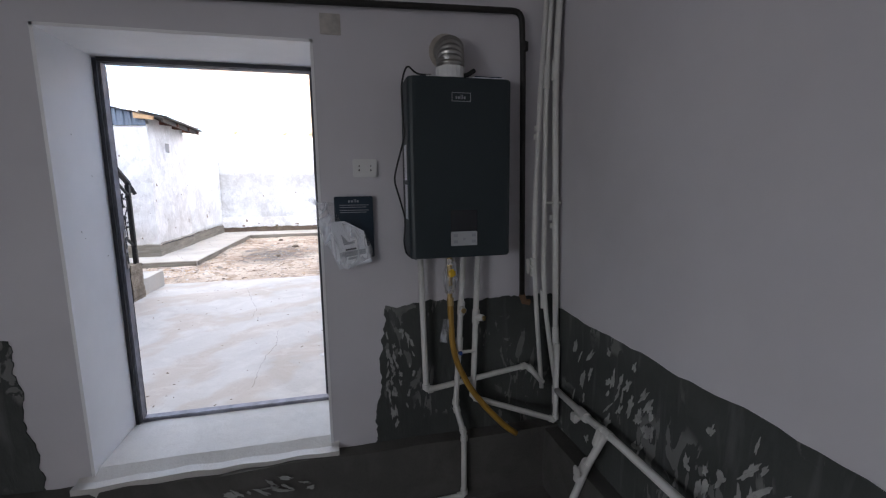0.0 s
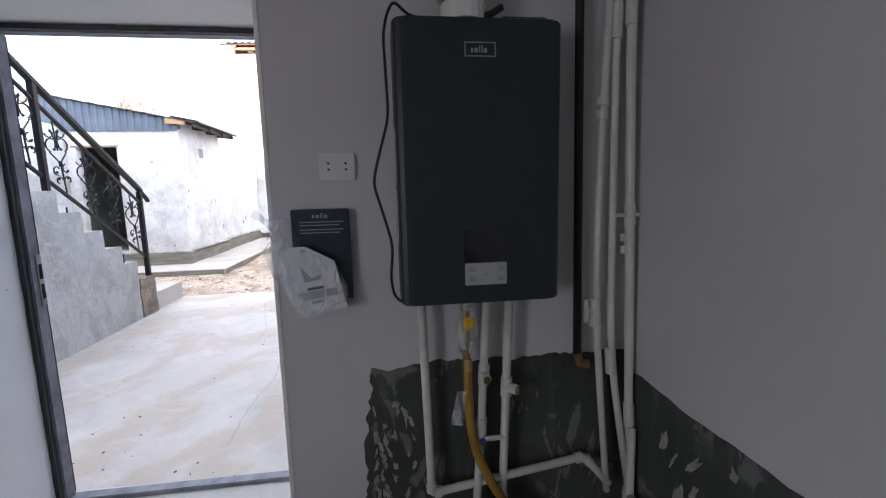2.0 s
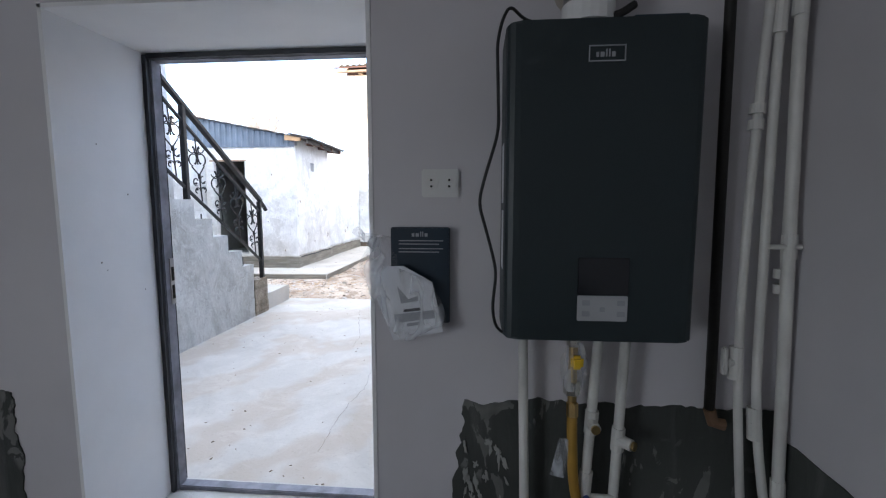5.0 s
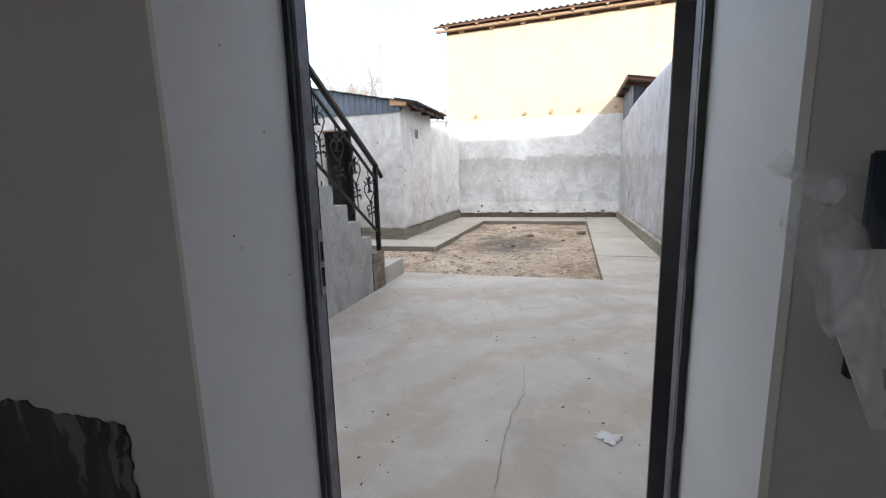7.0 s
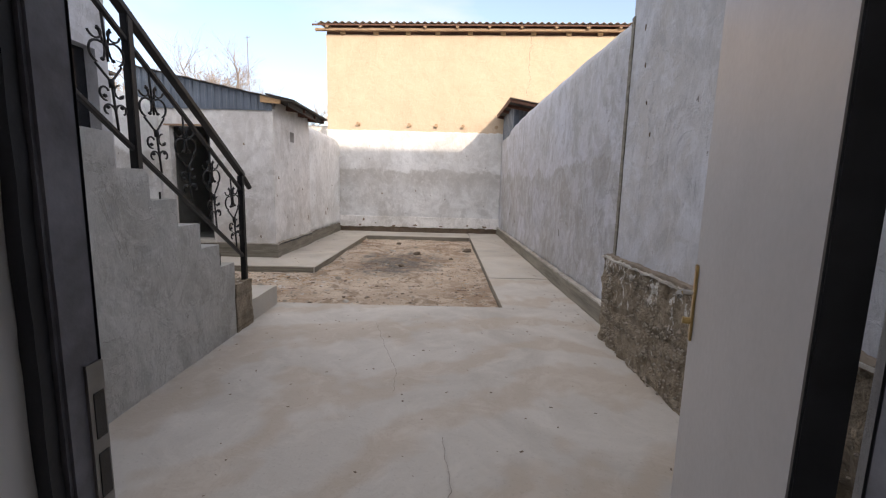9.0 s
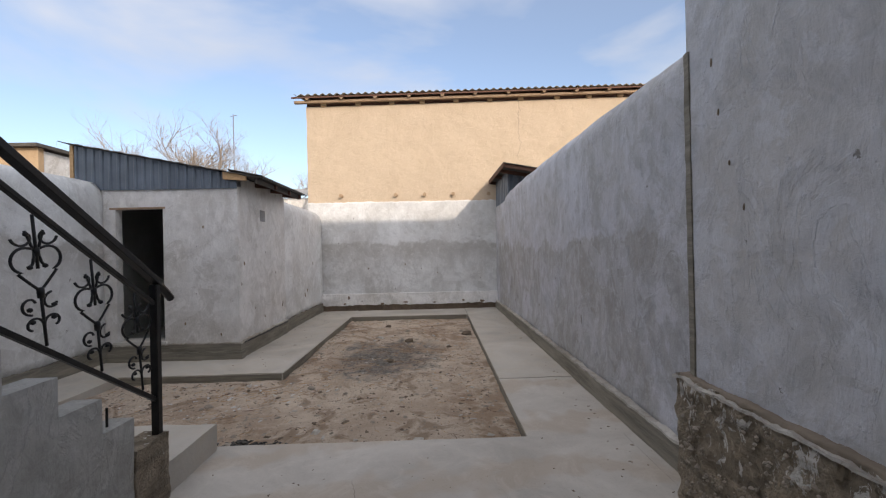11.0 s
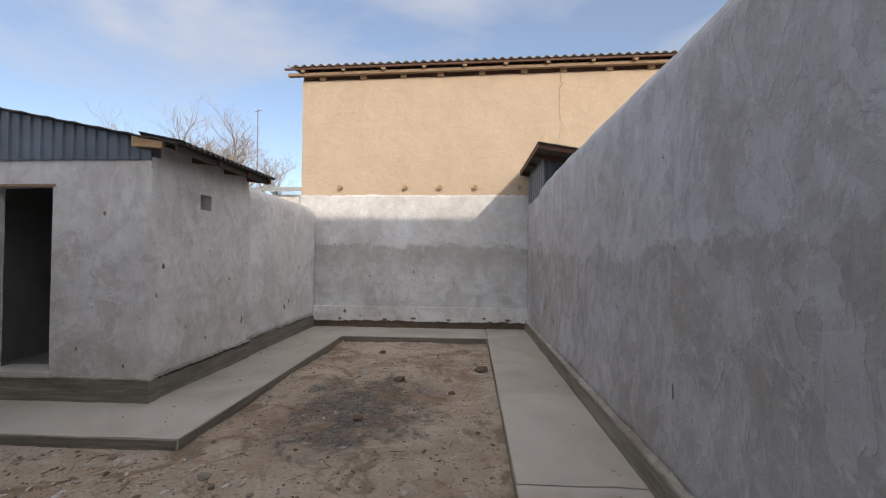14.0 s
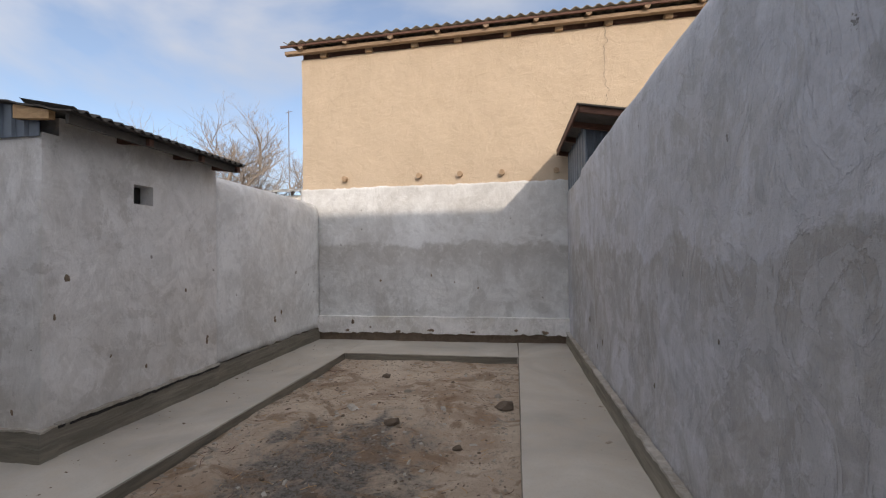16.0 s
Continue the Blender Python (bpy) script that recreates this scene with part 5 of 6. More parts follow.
def pipe_run(label, pts, r=0.0145, bend=0.02, couplings=(), cat="pipe"):
    t = thing("water_pipe", label, cat, "white heating pipes")
    part("tube", tubed(rounded(pts, bend, 4), r, 12), PPR, t, "", True)
    for p, q in couplings:
        fitting(t, p, q)
    for p in pts[1:-1]:
        v = Vector(p)
        d = 0.026
        i = [Vector(x) for x in pts].index(v)
        for o in (pts[i - 1], pts[i + 1]):
            w = (Vector(o) - v).normalized()
            if (Vector(o) - v).length > 0.08:
                fitting(t, v + w * 0.008, v + w * (0.008 + d))
    return t


PY = 2.268
pipe_run("white plastic pipe from the boiler, turning along the wall foot", [(0.372, PY, 1.262), (0.390, PY, 0.555), (0.95, PY + 0.01, 0.625), (1.03, 2.245, 0.53)])
pipe_run("white plastic pipe with a brass-ended tee below the boiler", [(0.592, PY, 1.262), (0.566, PY, 0.78), (0.545, PY, 0.45), (0.582, PY - 0.03, 0.30), (0.575, 2.22, -0.035), (0.1, 2.20, -0.045), (-0.9, 2.2, -0.05)], couplings=(((0.580, PY, 1.01), (0.576, PY, 0.94)), ((0.569, PY, 0.82), (0.565, PY, 0.76))))
pipe_run("white plastic pipe with a tee, running to the corner", [(0.668, PY, 1.262), (0.640, PY, 0.485), (1.085, 2.20, 0.33), (1.10, 2.225, 0.75)], couplings=(((0.658, PY, 0.96), (0.655, PY, 0.89)),))
tee = thing("pipe_tee_plug", "brass plugged outlet on the white pipe", "plug", "brass plugs")
part("brass_insert", tubed([(0.576, PY - 0.005, 0.975), (0.578, PY - 0.045, 0.975)], 0.017, 12), PPR, tee, "white outlet")
part("brass_ring", tubed([(0.578, PY - 0.046, 0.975), (0.578, PY - 0.052, 0.975)], 0.013, 12), BRASS, tee, "brass thread")
tee = thing("pipe_tee_plug", "brass plugged outlet on the white pipe", "plug", "brass plugs")
part("brass_insert", tubed([(0.656, PY - 0.005, 0.925), (0.685, PY - 0.035, 0.925)], 0.017, 12), PPR, tee, "white outlet")
part("brass_ring", tubed([(0.686, PY - 0.036, 0.925), (0.692, PY - 0.042, 0.925)], 0.013, 12), BRASS, tee, "brass thread")
clip = thing("pipe_clip", "small white link with blue cap between two pipes", "clip")
part("link", tubed([(0.567, PY - 0.01, 0.745), (0.648, PY - 0.01, 0.745)], 0.009, 8), PPR, clip, "white link")
part("cap", tubed([(0.567, PY - 0.018, 0.745), (0.567, PY - 0.03, 0.745)], 0.010, 10), simple("blue_cap", (0.05, 0.10, 0.35), 0.4), clip, "blue cap")

riser = pipe_run("bent white riser pipe beside the corner", [(1.03, 2.285, 2.62), (0.985, 2.275, 1.85), (0.972, 2.27, 1.18), (1.025, 2.25, 0.50)], 0.012, 0.3, couplings=(((0.972, 2.27, 1.20), (0.974, 2.27, 1.12)),))
pipe_run("straight white riser pipe beside the corner", [(1.055, 2.285, 2.62), (1.028, 2.28, 2.10), (1.036, 2.275, 1.0), (1.09, 2.23, 0.56)], 0.0125, 0.3, couplings=(((1.03, 2.28, 2.17), (1.028, 2.28, 2.08)), ((1.036, 2.275, 1.03), (1.04, 2.272, 0.94))))
pipe_run("thicker white riser pipe in the corner", [(1.10, 2.285, 2.65), (1.072, 2.27, 2.14), (1.088, 2.265, 1.5), (1.108, 2.24, 0.34)], 0.016, 0.3, couplings=(((1.073, 2.27, 2.20), (1.072, 2.27, 2.11)), ((1.10, 2.252, 0.83), (1.104, 2.25, 0.74)), ((1.104, 2.245, 0.50), (1.107, 2.242, 0.40))))
pipe_run("thin white capillary beside the riser pipes", [(1.105, 2.31, 2.70), (1.09, 2.29, 1.4), (1.115, 2.27, 1.0)], 0.007, 0.3)
valve = thing("pipe_valve", "white plastic stop valve on a riser", "valve")
part("body", tubed([(0.972, 2.272, 1.17), (0.945, 2.262, 1.17)], 0.014, 10), PPR, valve)
part("lever", boxed(0.930, 0.944, 2.25, 2.27, 1.135, 1.215, bevel=0.004), PPR, valve, "white lever")
clamp = thing("pipe_clamp", "white clamp tying two riser pipes", "clamp")
part("strap", tubed([(1.035, 2.262, 1.50), (1.115, 2.258, 1.50)], 0.007, 8), PPR, clamp)
low = pipe_run("white pipe along the side wall with a branch", [(1.09, 2.20, 0.50), (1.07, 1.90, 0.52), (1.055, 1.71, 0.55), (1.05, 1.10, 0.56), (1.05, -0.6, 0.57)], 0.0165, 0.02)
part("branch", tubed([(1.055, 1.71, 0.55), (1.03, 1.80, 0.34), (1.0, 1.92, 0.0), (1.0, 1.95, -0.08)], 0.0165, 12), PPR, low, "branch to the floor", True)
fitting(low, (1.05, 1.73, 0.55), (1.045, 1.755, 0.47), 0.023, PPR, "moulded tee", "tee")
for a, b, c in (((1.075, 1.96, 0.515), (1.065, 1.87, 0.525), (1.03, 1.915, 0.49)), ((1.03, 1.80, 0.36), (1.018, 1.85, 0.24), (0.985, 1.80, 0.30))):
    v = thing("pipe_valve", "white plastic stop valve on the low pipe", "valve", "low pipe valves")
    part("body", tubed([a, b], 0.024, 12), PPR, v)
    m = (Vector(a) + Vector(b)) / 2
    part("lever", tubed([m, c], 0.011, 8), PPR, v, "white lever")
    part("lever_tip", boxed(c[0] - 0.008, c[0] + 0.008, c[1] - 0.008, c[1] + 0.03, c[2] - 0.008, c[2] + 0.035, bevel=0.004), PPR, v, "white lever tip")

gas = thing("gas_pipe", "black painted steel gas pipe along wall and corner", "pipe")
part("tube", tubed(rounded([(-3.0, 2.285, 2.335), (-0.34, 2.285, 2.38), (0.895, 2.285, 2.42), (0.905, 2.285, 2.2), (0.918, 2.285, 1.02)], 0.05, 6), 0.0145, 12), GASBLACK, gas, "", True)
part("foot", tubed([(0.918, 2.285, 1.02), (0.93, 2.285, 0.98), (0.96, 2.28, 0.975)], 0.017, 10), simple("rusty_foot", (0.16, 0.09, 0.05), 0.8), gas, "rusty pipe end")
part("collar", tubed([(0.912, 2.285, 2.28), (0.911, 2.285, 2.24)], 0.019, 12), GASBLACK, gas, "pipe joint")
tap = thing("gas_tap", "gas stop tap with yellow lever and foil wrap", "valve")
part("body", tubed([(0.520, PY, 1.262), (0.520, PY, 1.03)], 0.013, 12), BRASS, tap, "brass body")
part("union", tubed([(0.518, PY, 1.10), (0.518, PY, 1.06)], 0.024, 6), CHROME, tap, "hexagonal union nut")
part("union", tubed([(0.520, PY, 1.235), (0.520, PY, 1.205)], 0.02, 6), CHROME, tap, "hexagonal union nut")
part("lever", boxed(0.507, 0.542, PY - 0.04, PY - 0.014, 1.145, 1.185, bevel=0.008), YELLOW, tap, "yellow lever")
bm = bmesh.new()
bmesh.ops.create_uvsphere(bm, u_segments=18, v_segments=12, radius=0.045, matrix=Matrix.Translation((0.522, PY - 0.002, 1.14)) @ Matrix.Diagonal((0.85, 0.75, 1.9, 1)))
for v in bm.verts:
    v.co += wob(v.co, 0.008, 30)
part("film_wrap", bm, FILM, tap, "crumpled clear film", True)
hose = thing("gas_hose", "yellow flexible gas hose hanging from the tap", "hose")
part("hose_tube", tubed(rounded([(0.52, PY - 0.006, 1.03), (0.520, PY - 0.012, 0.95), (0.525, PY - 0.02, 0.80), (0.545, PY - 0.03, 0.70), (0.61, PY - 0.04, 0.56), (0.70, PY - 0.05, 0.44), (0.80, 2.21, 0.33), (0.86, 2.20, 0.285)], 0.1, 5), 0.0155, 10), HOSE, hose, "", True)
part("nut", tubed([(0.52, PY - 0.006, 1.035), (0.52, PY - 0.01, 0.995)], 0.017, 6), BRASS, hose, "brass nut")
tagged(part("film_scrap", turned(boxed(-0.02, 0.02, -0.002, 0.002, -0.06, 0.06), Matrix.Translation((0.49, PY - 0.02, 0.87)) @ Matrix.Rotation(0.2, 4, "Y")), FILM), "strip of clear film hanging by the gas hose", "film")
pipe_run("white pipe stub on the bare patch", [(-2.25, 2.29, 1.10), (-2.29, 2.28, 0.30), (-2.30, 2.26, 0.0), (-2.30, 2.20, -0.07)], 0.0165)

# ---- socket ----
socket = thing("wall_socket", "white double wall socket on the puttied wall", "socket")
part("plate", boxed(0.068, 0.182, FACE - 0.012, FACE - 0.001, 1.638, 1.722, bevel=0.004), WHITE, socket)
for x in (0.098, 0.152):
    well = part("outlet", tubed([(x, FACE - 0.012, 1.680), (x, FACE - 0.0145, 1.680)], 0.022, 20), WHITE, socket, "round outlet")
    for dx in (-0.0095, 0.0095):
        part("pin_hole", tubed([(x, FACE - 0.0148, 1.680 + dx), (x, FACE - 0.0158, 1.680 + dx)], 0.0035, 8), BLACK, well, "dark pin hole")

# ---- booklet in a plastic bag ----
booklet = thing("booklet", "dark blue manual hung on the wall in a bag", "booklet")
part("cover", boxed(-0.025, 0.155, FACE - 0.030, FACE - 0.016, 1.255, 1.548, bevel=0.003), BOOK, booklet, "dark blue cover")
bm = bmesh.new()
for i in range(4):
    z = 1.506 - 0.010 * i - (0.004 if i > 1 else 0)
    box(bm, 0.0, 0.135 - 0.012 * (i % 2), FACE - 0.0315, FACE - 0.0295, z, z + 0.003)
for i, (w, h) in enumerate(((0.008, 0.010), (0.010, 0.010), (0.003, 0.015), (0.003, 0.015), (0.009, 0.010))):
    x = 0.040 + (0, 0.012, 0.026, 0.032, 0.039)[i]
    box(bm, x, x + w, FACE - 0.0315, FACE - 0.0295, 1.520, 1.520 + h)
part("print", bm, GREYPRINT, booklet, "lines of pale print")
warranty = thing("folded_leaflet", "white folded leaflet in the bag", "leaflet")
part("sheet", prism(bmesh.new(), [(-0.075, 1.432), (0.02, 1.435), (0.105, 1.388), (0.138, 1.238), (-0.012, 1.208), (-0.06, 1.33)], FACE - 0.066, FACE - 0.062), PAPER, warranty)
bm = prism(bmesh.new(), [(0.0, 1.375), (0.012, 1.322), (0.062, 1.331), (0.062, 1.346), (0.034, 1.336)], FACE - 0.0675, FACE - 0.0655)
part("print", bm, GREYPRINT, warranty, "dark printed shape")
bm = prism(bmesh.new(), [(-0.010, 1.288), (0.110, 1.304), (0.114, 1.280), (-0.006, 1.262)], FACE - 0.0675, FACE - 0.0655)
part("print", bm, GREYPRINT, warranty, "grey printed bar")
part("print", prism(bmesh.new(), [(0.018, 1.296), (0.020, 1.304), (0.068, 1.311), (0.070, 1.302)], FACE - 0.0676, FACE - 0.0655), INK, warranty, "dark printed bar")
part("print", prism(bmesh.new(), [(0.028, 1.252), (0.030, 1.262), (0.078, 1.270), (0.078, 1.260)], FACE - 0.0676, FACE - 0.0655), GREYPRINT, warranty, "pale printed bar")
def along(knots, z):
    """The value between knots (z, x), from the top down."""
    for (za, xa), (zb, xb) in zip(knots, knots[1:]):
        if z >= zb:
            t = (za - z) / (za - zb)
            t = t * t * (3 - 2 * t)
            return xa + (xb - xa) * t
    return knots[-1][1]


bag = bmesh.new()
W, H = 44, 52
g = {}
LEFT = [(1.535, -0.128), (1.508, -0.094), (1.447, -0.118), (1.363, -0.086), (1.258, -0.030), (1.215, 0.004)]
RIGHT = [(1.535, -0.112), (1.515, -0.022), (1.44, 0.0), (1.38, 0.112), (1.30, 0.142), (1.272, 0.148), (1.215, 0.055)]
for j in range(H + 1):
    z = 1.535 - 0.32 * j / H
    xl, xr = along(LEFT, z), along(RIGHT, z)
    for i in range(W + 1):
        q = i / W
        x = xl + (xr - xl) * q
        bulge = 0.022 * math.sin(math.pi * q) ** 0.5 + 0.05 * min(1.0, max(0.0, (1.47 - z) / 0.05))
        d = (x + 0.10) * 0.75 + (1.53 - z) * 0.35
        fold = noise.noise((d * 62, (z - x) * 9, 1.0)) * 0.008 * (1.2 - q) + noise.noise((x * 46, z * 40, 3.0)) * 0.0025
        g[i, j] = bag.verts.new((x + fold * 0.25, FACE - 0.018 - bulge + fold, z + 0.004 * noise.noise((x * 30, 0, 2))))
for i in range(W):
    for j in range(H):
        bag.faces.new([g[i, j], g[i + 1, j], g[i + 1, j + 1], g[i, j + 1]])
plastic_bag = thing("plastic_bag", "crumpled clear plastic bag hung round the manual", "bag")
bag_ob = part("film", bag, FILM, plastic_bag, "", True)
bag_ob.visible_shadow = False
ear = tubed([(-0.070, FACE - 0.046, 1.500), (-0.090, FACE - 0.044, 1.508), (-0.106, FACE - 0.042, 1.518), (-0.120, FACE - 0.040, 1.530), (-0.130, FACE - 0.038, 1.542)], 0.02, 16, [0.022, 0.014, 0.007, 0.011, 0.015])
for v in ear.verts:
    v.co += noise.noise_vector(v.co * 50) * 0.005
ear_ob = part("tied_corner", ear, FILM, plastic_bag, "twisted corner of the bag", True)
ear_ob.visible_shadow = False

# ---- things beyond the yard ----
brick_house = thing("brick_house", "pale brick house with a sheet roof beyond the wall", "house")
part("wall", rbox(-15.0, -10.2, 13.95, 14.1, 0.0, 4.55, 0.5, 0.01, 1.0), BRICKM, brick_house, "pale brick wall")
part("side_wall", rbox(-15.0, -10.22, 14.1, 15.0, 0.0, 4.5, 0.5, 0.01, 1.0), LEDGE, brick_house, "pale rendered side wall")
part("roof", boxed(-15.2, -10.1, 13.8, 15.1, 4.55, 4.63), ROOFDARK, brick_house, "grey sheet roof")
far_house = thing("far_house", "pale low house far behind the yard", "house")
part("wall", boxed(-12.0, -5.4, 24.0, 30.0, 0.0, 4.5), LEDGE, far_house, "pale wall")
bm = bmesh.new()
n = 60
a = [bm.verts.new((-12.2 + 7.2 * i / n, 23.6, 4.62 + 0.03 * math.cos(i * 2.5))) for i in range(n + 1)]
b = [bm.verts.new((-12.2 + 7.2 * i / n, 30.4, 5.9 + 0.03 * math.cos(i * 2.5))) for i in range(n + 1)]
for i in range(n):
    bm.faces.new([a[i], a[i + 1], b[i + 1], b[i]])
bmesh.ops.solidify(bm, geom=list(bm.faces), thickness=0.05)
part("roof", bm, LIME, far_house, "pale corrugated roof")
antenna = thing("antenna_mast", "thin antenna mast behind the roofs", "antenna")
part("pole", tubed([(-14.2, 33, 0), (-14.25, 33, 11.5)], 0.032, 6), STEELWORN, antenna)
part("dipole", tubed([(-14.45, 33, 11.35), (-14.0, 33, 11.45)], 0.02, 6), STEELWORN, antenna)


def bare_tree(base, height, seed, label, spread=0.85):
    rnd = random.Random(seed)
    t = thing("bare_tree", label, "tree")
    trunk = bmesh.new()
    fine = bmesh.new()

    def grow(p, d, length, r, depth):
        pts, q, dd = [p.copy()], p.copy(), d.copy()
        n = 5
        for i in range(n):
            dd = (dd + Vector((rnd.uniform(-1, 1), rnd.uniform(-1, 1), rnd.uniform(-0.3, 0.7))) * 0.16).normalized()
            q = q + dd * length / n
            pts.append(q.copy())
        radii = [r * (1 - 0.45 * i / n) for i in range(n + 1)]
        tube(trunk if depth < 2 else fine, pts, r, 7 if depth < 2 else 4, radii)
        if depth >= 5:
            return
        kids = (5, 5, 5, 5, 4)[depth]
        for k in range(kids):
            i = rnd.randint(2, n)
            side = Vector((rnd.uniform(-1, 1), rnd.uniform(-1, 1), rnd.uniform(0.0, 0.9))).normalized()
            nd = (dd * (0.5 if depth < 2 else 0.75) + side * (1.0 if depth < 2 else 0.85)).normalized()
            grow(pts[i], nd, length * rnd.uniform(0.48, 0.70), radii[i] * 0.64, depth + 1)

    grow(Vector(base), Vector((0, 0, 1)), 4.6, 0.20, 0)
    high = max(v.co.z for v in fine.verts)
    for b in (trunk, fine):
        for v in b.verts:
            k = v.co.z / high
            v.co.x = base[0] + (v.co.x - base[0]) * spread
            v.co.y = base[1] + (v.co.y - base[1]) * spread
            v.co.z = height * k
    part("trunk", trunk, BARK, t, "grey-brown trunk and limbs")
    part("crown", fine, BARK, t, "leafless twigs")


bare_tree((-12.4, 27.1, 0.0), 9.8, 4, "bare leafless tree behind the shed", 1.75)
bare_tree((-14.0, 26.6, 0.0), 9.3, 12, "bare leafless tree behind the shed", 1.5)
bare_tree((-11.4, 28.2, 0.0), 8.4, 8, "bare leafless tree behind the shed", 1.4)

# ---- loose stones and rubble ----
stone_meshes = []
for k in range(5):
    bm = bmesh.new()
    bmesh.ops.create_icosphere(bm, subdivisions=2, radius=1.0)
    for v in bm.verts:
        v.co += noise.noise_vector(v.co * 1.3 + Vector((k * 7.1, 0, 0))) * 0.45
        v.co.z *= 0.5
    me = bpy.data.meshes.new("stone")
    bm.to_mesh(me)
    bm.free()
    me.materials.append(DARKSTONE if k in (1, 3) else STONE)
    stone_meshes.append(me)


def soil_z(x, y):
    f, amp = 1.3, 0.030
    return 0.130 + noise.noise((x * f, y * f, 0.5)) * amp + noise.noise((x * f * 4, y * f * 4, 2.5)) * amp * 0.4 + noise.noise((x * f * 13, y * f * 13, 5.5)) * amp * 0.25


rnd = random.Random(5)
spots = [(-1.78, 13.25, 0.075, 1), (-0.07, 12.17, 0.11, 3), (-1.21, 11.54, 0.085, 1), (-0.47, 11.11, 0.05, 3), (-1.42, 10.16, 0.055, 3), (-3.3, 8.35, 0.05, 2), (-2.3, 8.9, 0.05, 0), (-0.15, 12.6, 0.05, 0), (-1.3, 12.6, 0.05, 0)]
for i in range(70):
    spots.append((rnd.uniform(-4.7, -0.1) if i % 3 == 0 else rnd.uniform(-2.7, -0.1), rnd.uniform(7.3, 9.2) if i % 3 == 0 else rnd.uniform(7.3, 14.1), rnd.uniform(0.010, 0.028), rnd.randint(0, 4)))
for x, y, r, k in spots:
    o = tagged(new("stone", stone_meshes[k]), "dark earth clod lying on the soil" if k in (1, 3) else "pale stone lying on the soil", "stone", "stones on the soil")
    o.matrix_basis = Matrix.Translation((x, y, soil_z(x, y) + r * 0.18)) @ Euler((rnd.uniform(-0.2, 0.2), rnd.uniform(-0.2, 0.2), rnd.uniform(0, 6))).to_matrix().to_4x4() @ Matrix.Diagonal((r, r * rnd.uniform(0.6, 1), r, 1))


def litter(name, count, area, size, z, mat, label, seed):
    rnd = random.Random(seed)
    vs, fs = [], []
    for _ in range(count):
        x, y = area(rnd)
        s = size * rnd.uniform(0.4, 1.6) * (2.2 if rnd.random() < 0.04 else 1)
        a = rnd.uniform(0, math.pi)
        lx, ly, h = s * rnd.uniform(0.6, 1.6), s * rnd.uniform(0.4, 0.9), s * rnd.uniform(0.2, 0.5)
        zz = z(x, y) - 0.002
        b = len(vs)
        for sx, sy, t in ((-1, -1, 0), (1, -1, 0), (1, 1, 0), (-1, 1, 0), (-0.6, -0.5, 1), (0.7, -0.6, 1), (0.5, 0.6, 1), (-0.7, 0.6, 1)):
            px, py = sx * lx * rnd.uniform(0.8, 1.1), sy * ly * rnd.uniform(0.8, 1.1)
            vs.append((x + px * math.cos(a) - py * math.sin(a), y + px * math.sin(a) + py * math.cos(a), zz + t * h * rnd.uniform(0.7, 1.2)))
        fs += [[b, b + 1, b + 5, b + 4], [b + 1, b + 2, b + 6, b + 5], [b + 2, b + 3, b + 7, b + 6], [b + 3, b, b + 4, b + 7], [b + 4, b + 5, b + 6, b + 7]]
    me = bpy.data.meshes.new(name)
    me.from_pydata(vs, [], fs)
    me.materials.append(mat)
    return tagged(new(name, me), label, "rubble", "", "stuff")


def bed(rnd):
    return (rnd.uniform(-2.85, -0.02), rnd.uniform(7.2, 14.2)) if rnd.random() < 0.72 else (rnd.uniform(-4.95, -2.8), rnd.uniform(7.0, 9.25))


litter("pale_rubble", 2600, bed, 0.010, soil_z, STONE, "small pale stones and chips on the soil", 1)
litter("dark_rubble", 2200, bed, 0.010, soil_z, DARKSTONE, "small dark clods and cinders on the soil", 2)
litter("plaster_chips", 240, bed, 0.021, soil_z, PATHMAT, "flat plaster chips on the soil", 3)
def sticks(name, count, area, length, mat, label, seed):
    """Thin bent straws and twigs, each a short chain of three-sided links."""
    rnd = random.Random(seed)
    vs, fs = [], []
    for _ in range(count):
        x, y = area(rnd)
        a, n = rnd.uniform(0, 2 * math.pi), 4
        ln, r = length * rnd.uniform(0.35, 1.4), rnd.uniform(0.0012, 0.0035)
        b = len(vs)
        for i in range(n + 1):
            z = soil_z(x, y) + r + 0.006 * rnd.random()
            for k in range(3):
                q = k * 2 * math.pi / 3
                vs.append((x - math.sin(a) * r * math.cos(q), y + math.cos(a) * r * math.cos(q), z + r * math.sin(q)))
            a += rnd.uniform(-0.35, 0.35)
            x, y = x + math.cos(a) * ln / n, y + math.sin(a) * ln / n
        for i in range(n):
            for k in range(3):
                m = (k + 1) % 3
                fs.append([b + i * 3 + k, b + i * 3 + m, b + i * 3 + 3 + m, b + i * 3 + 3 + k])
    me = bpy.data.meshes.new(name)
    me.from_pydata(vs, [], fs)
    me.materials.append(mat)
    return tagged(new(name, me), label, "litter", "", "stuff")


sticks("straw_litter", 420, bed, 0.09, FRESH, "bleached straw and wood splinters on the soil", 31)
sticks("dark_twigs", 200, bed, 0.14, DARKTIMBER, "dark twigs lying on the soil", 32)
sticks("corner_straw", 90, lambda r: (r.gauss(-2.9, 0.4), r.gauss(8.8, 0.25)), 0.12, FRESH, "straw gathered beside the path corner", 33)
litter("plaster_flakes", 90, lambda r: (r.gauss(-2.9, 0.7), r.gauss(8.6, 0.4)), 0.014, soil_z, LIME, "pale plaster flakes beside the path corner", 34)
litter("ash_cinders", 380, lambda r: (r.gauss(-1.45, 0.42), r.gauss(10.5, 0.6)), 0.008, soil_z, DARKSTONE, "charred cinders of an old fire on the soil", 35)
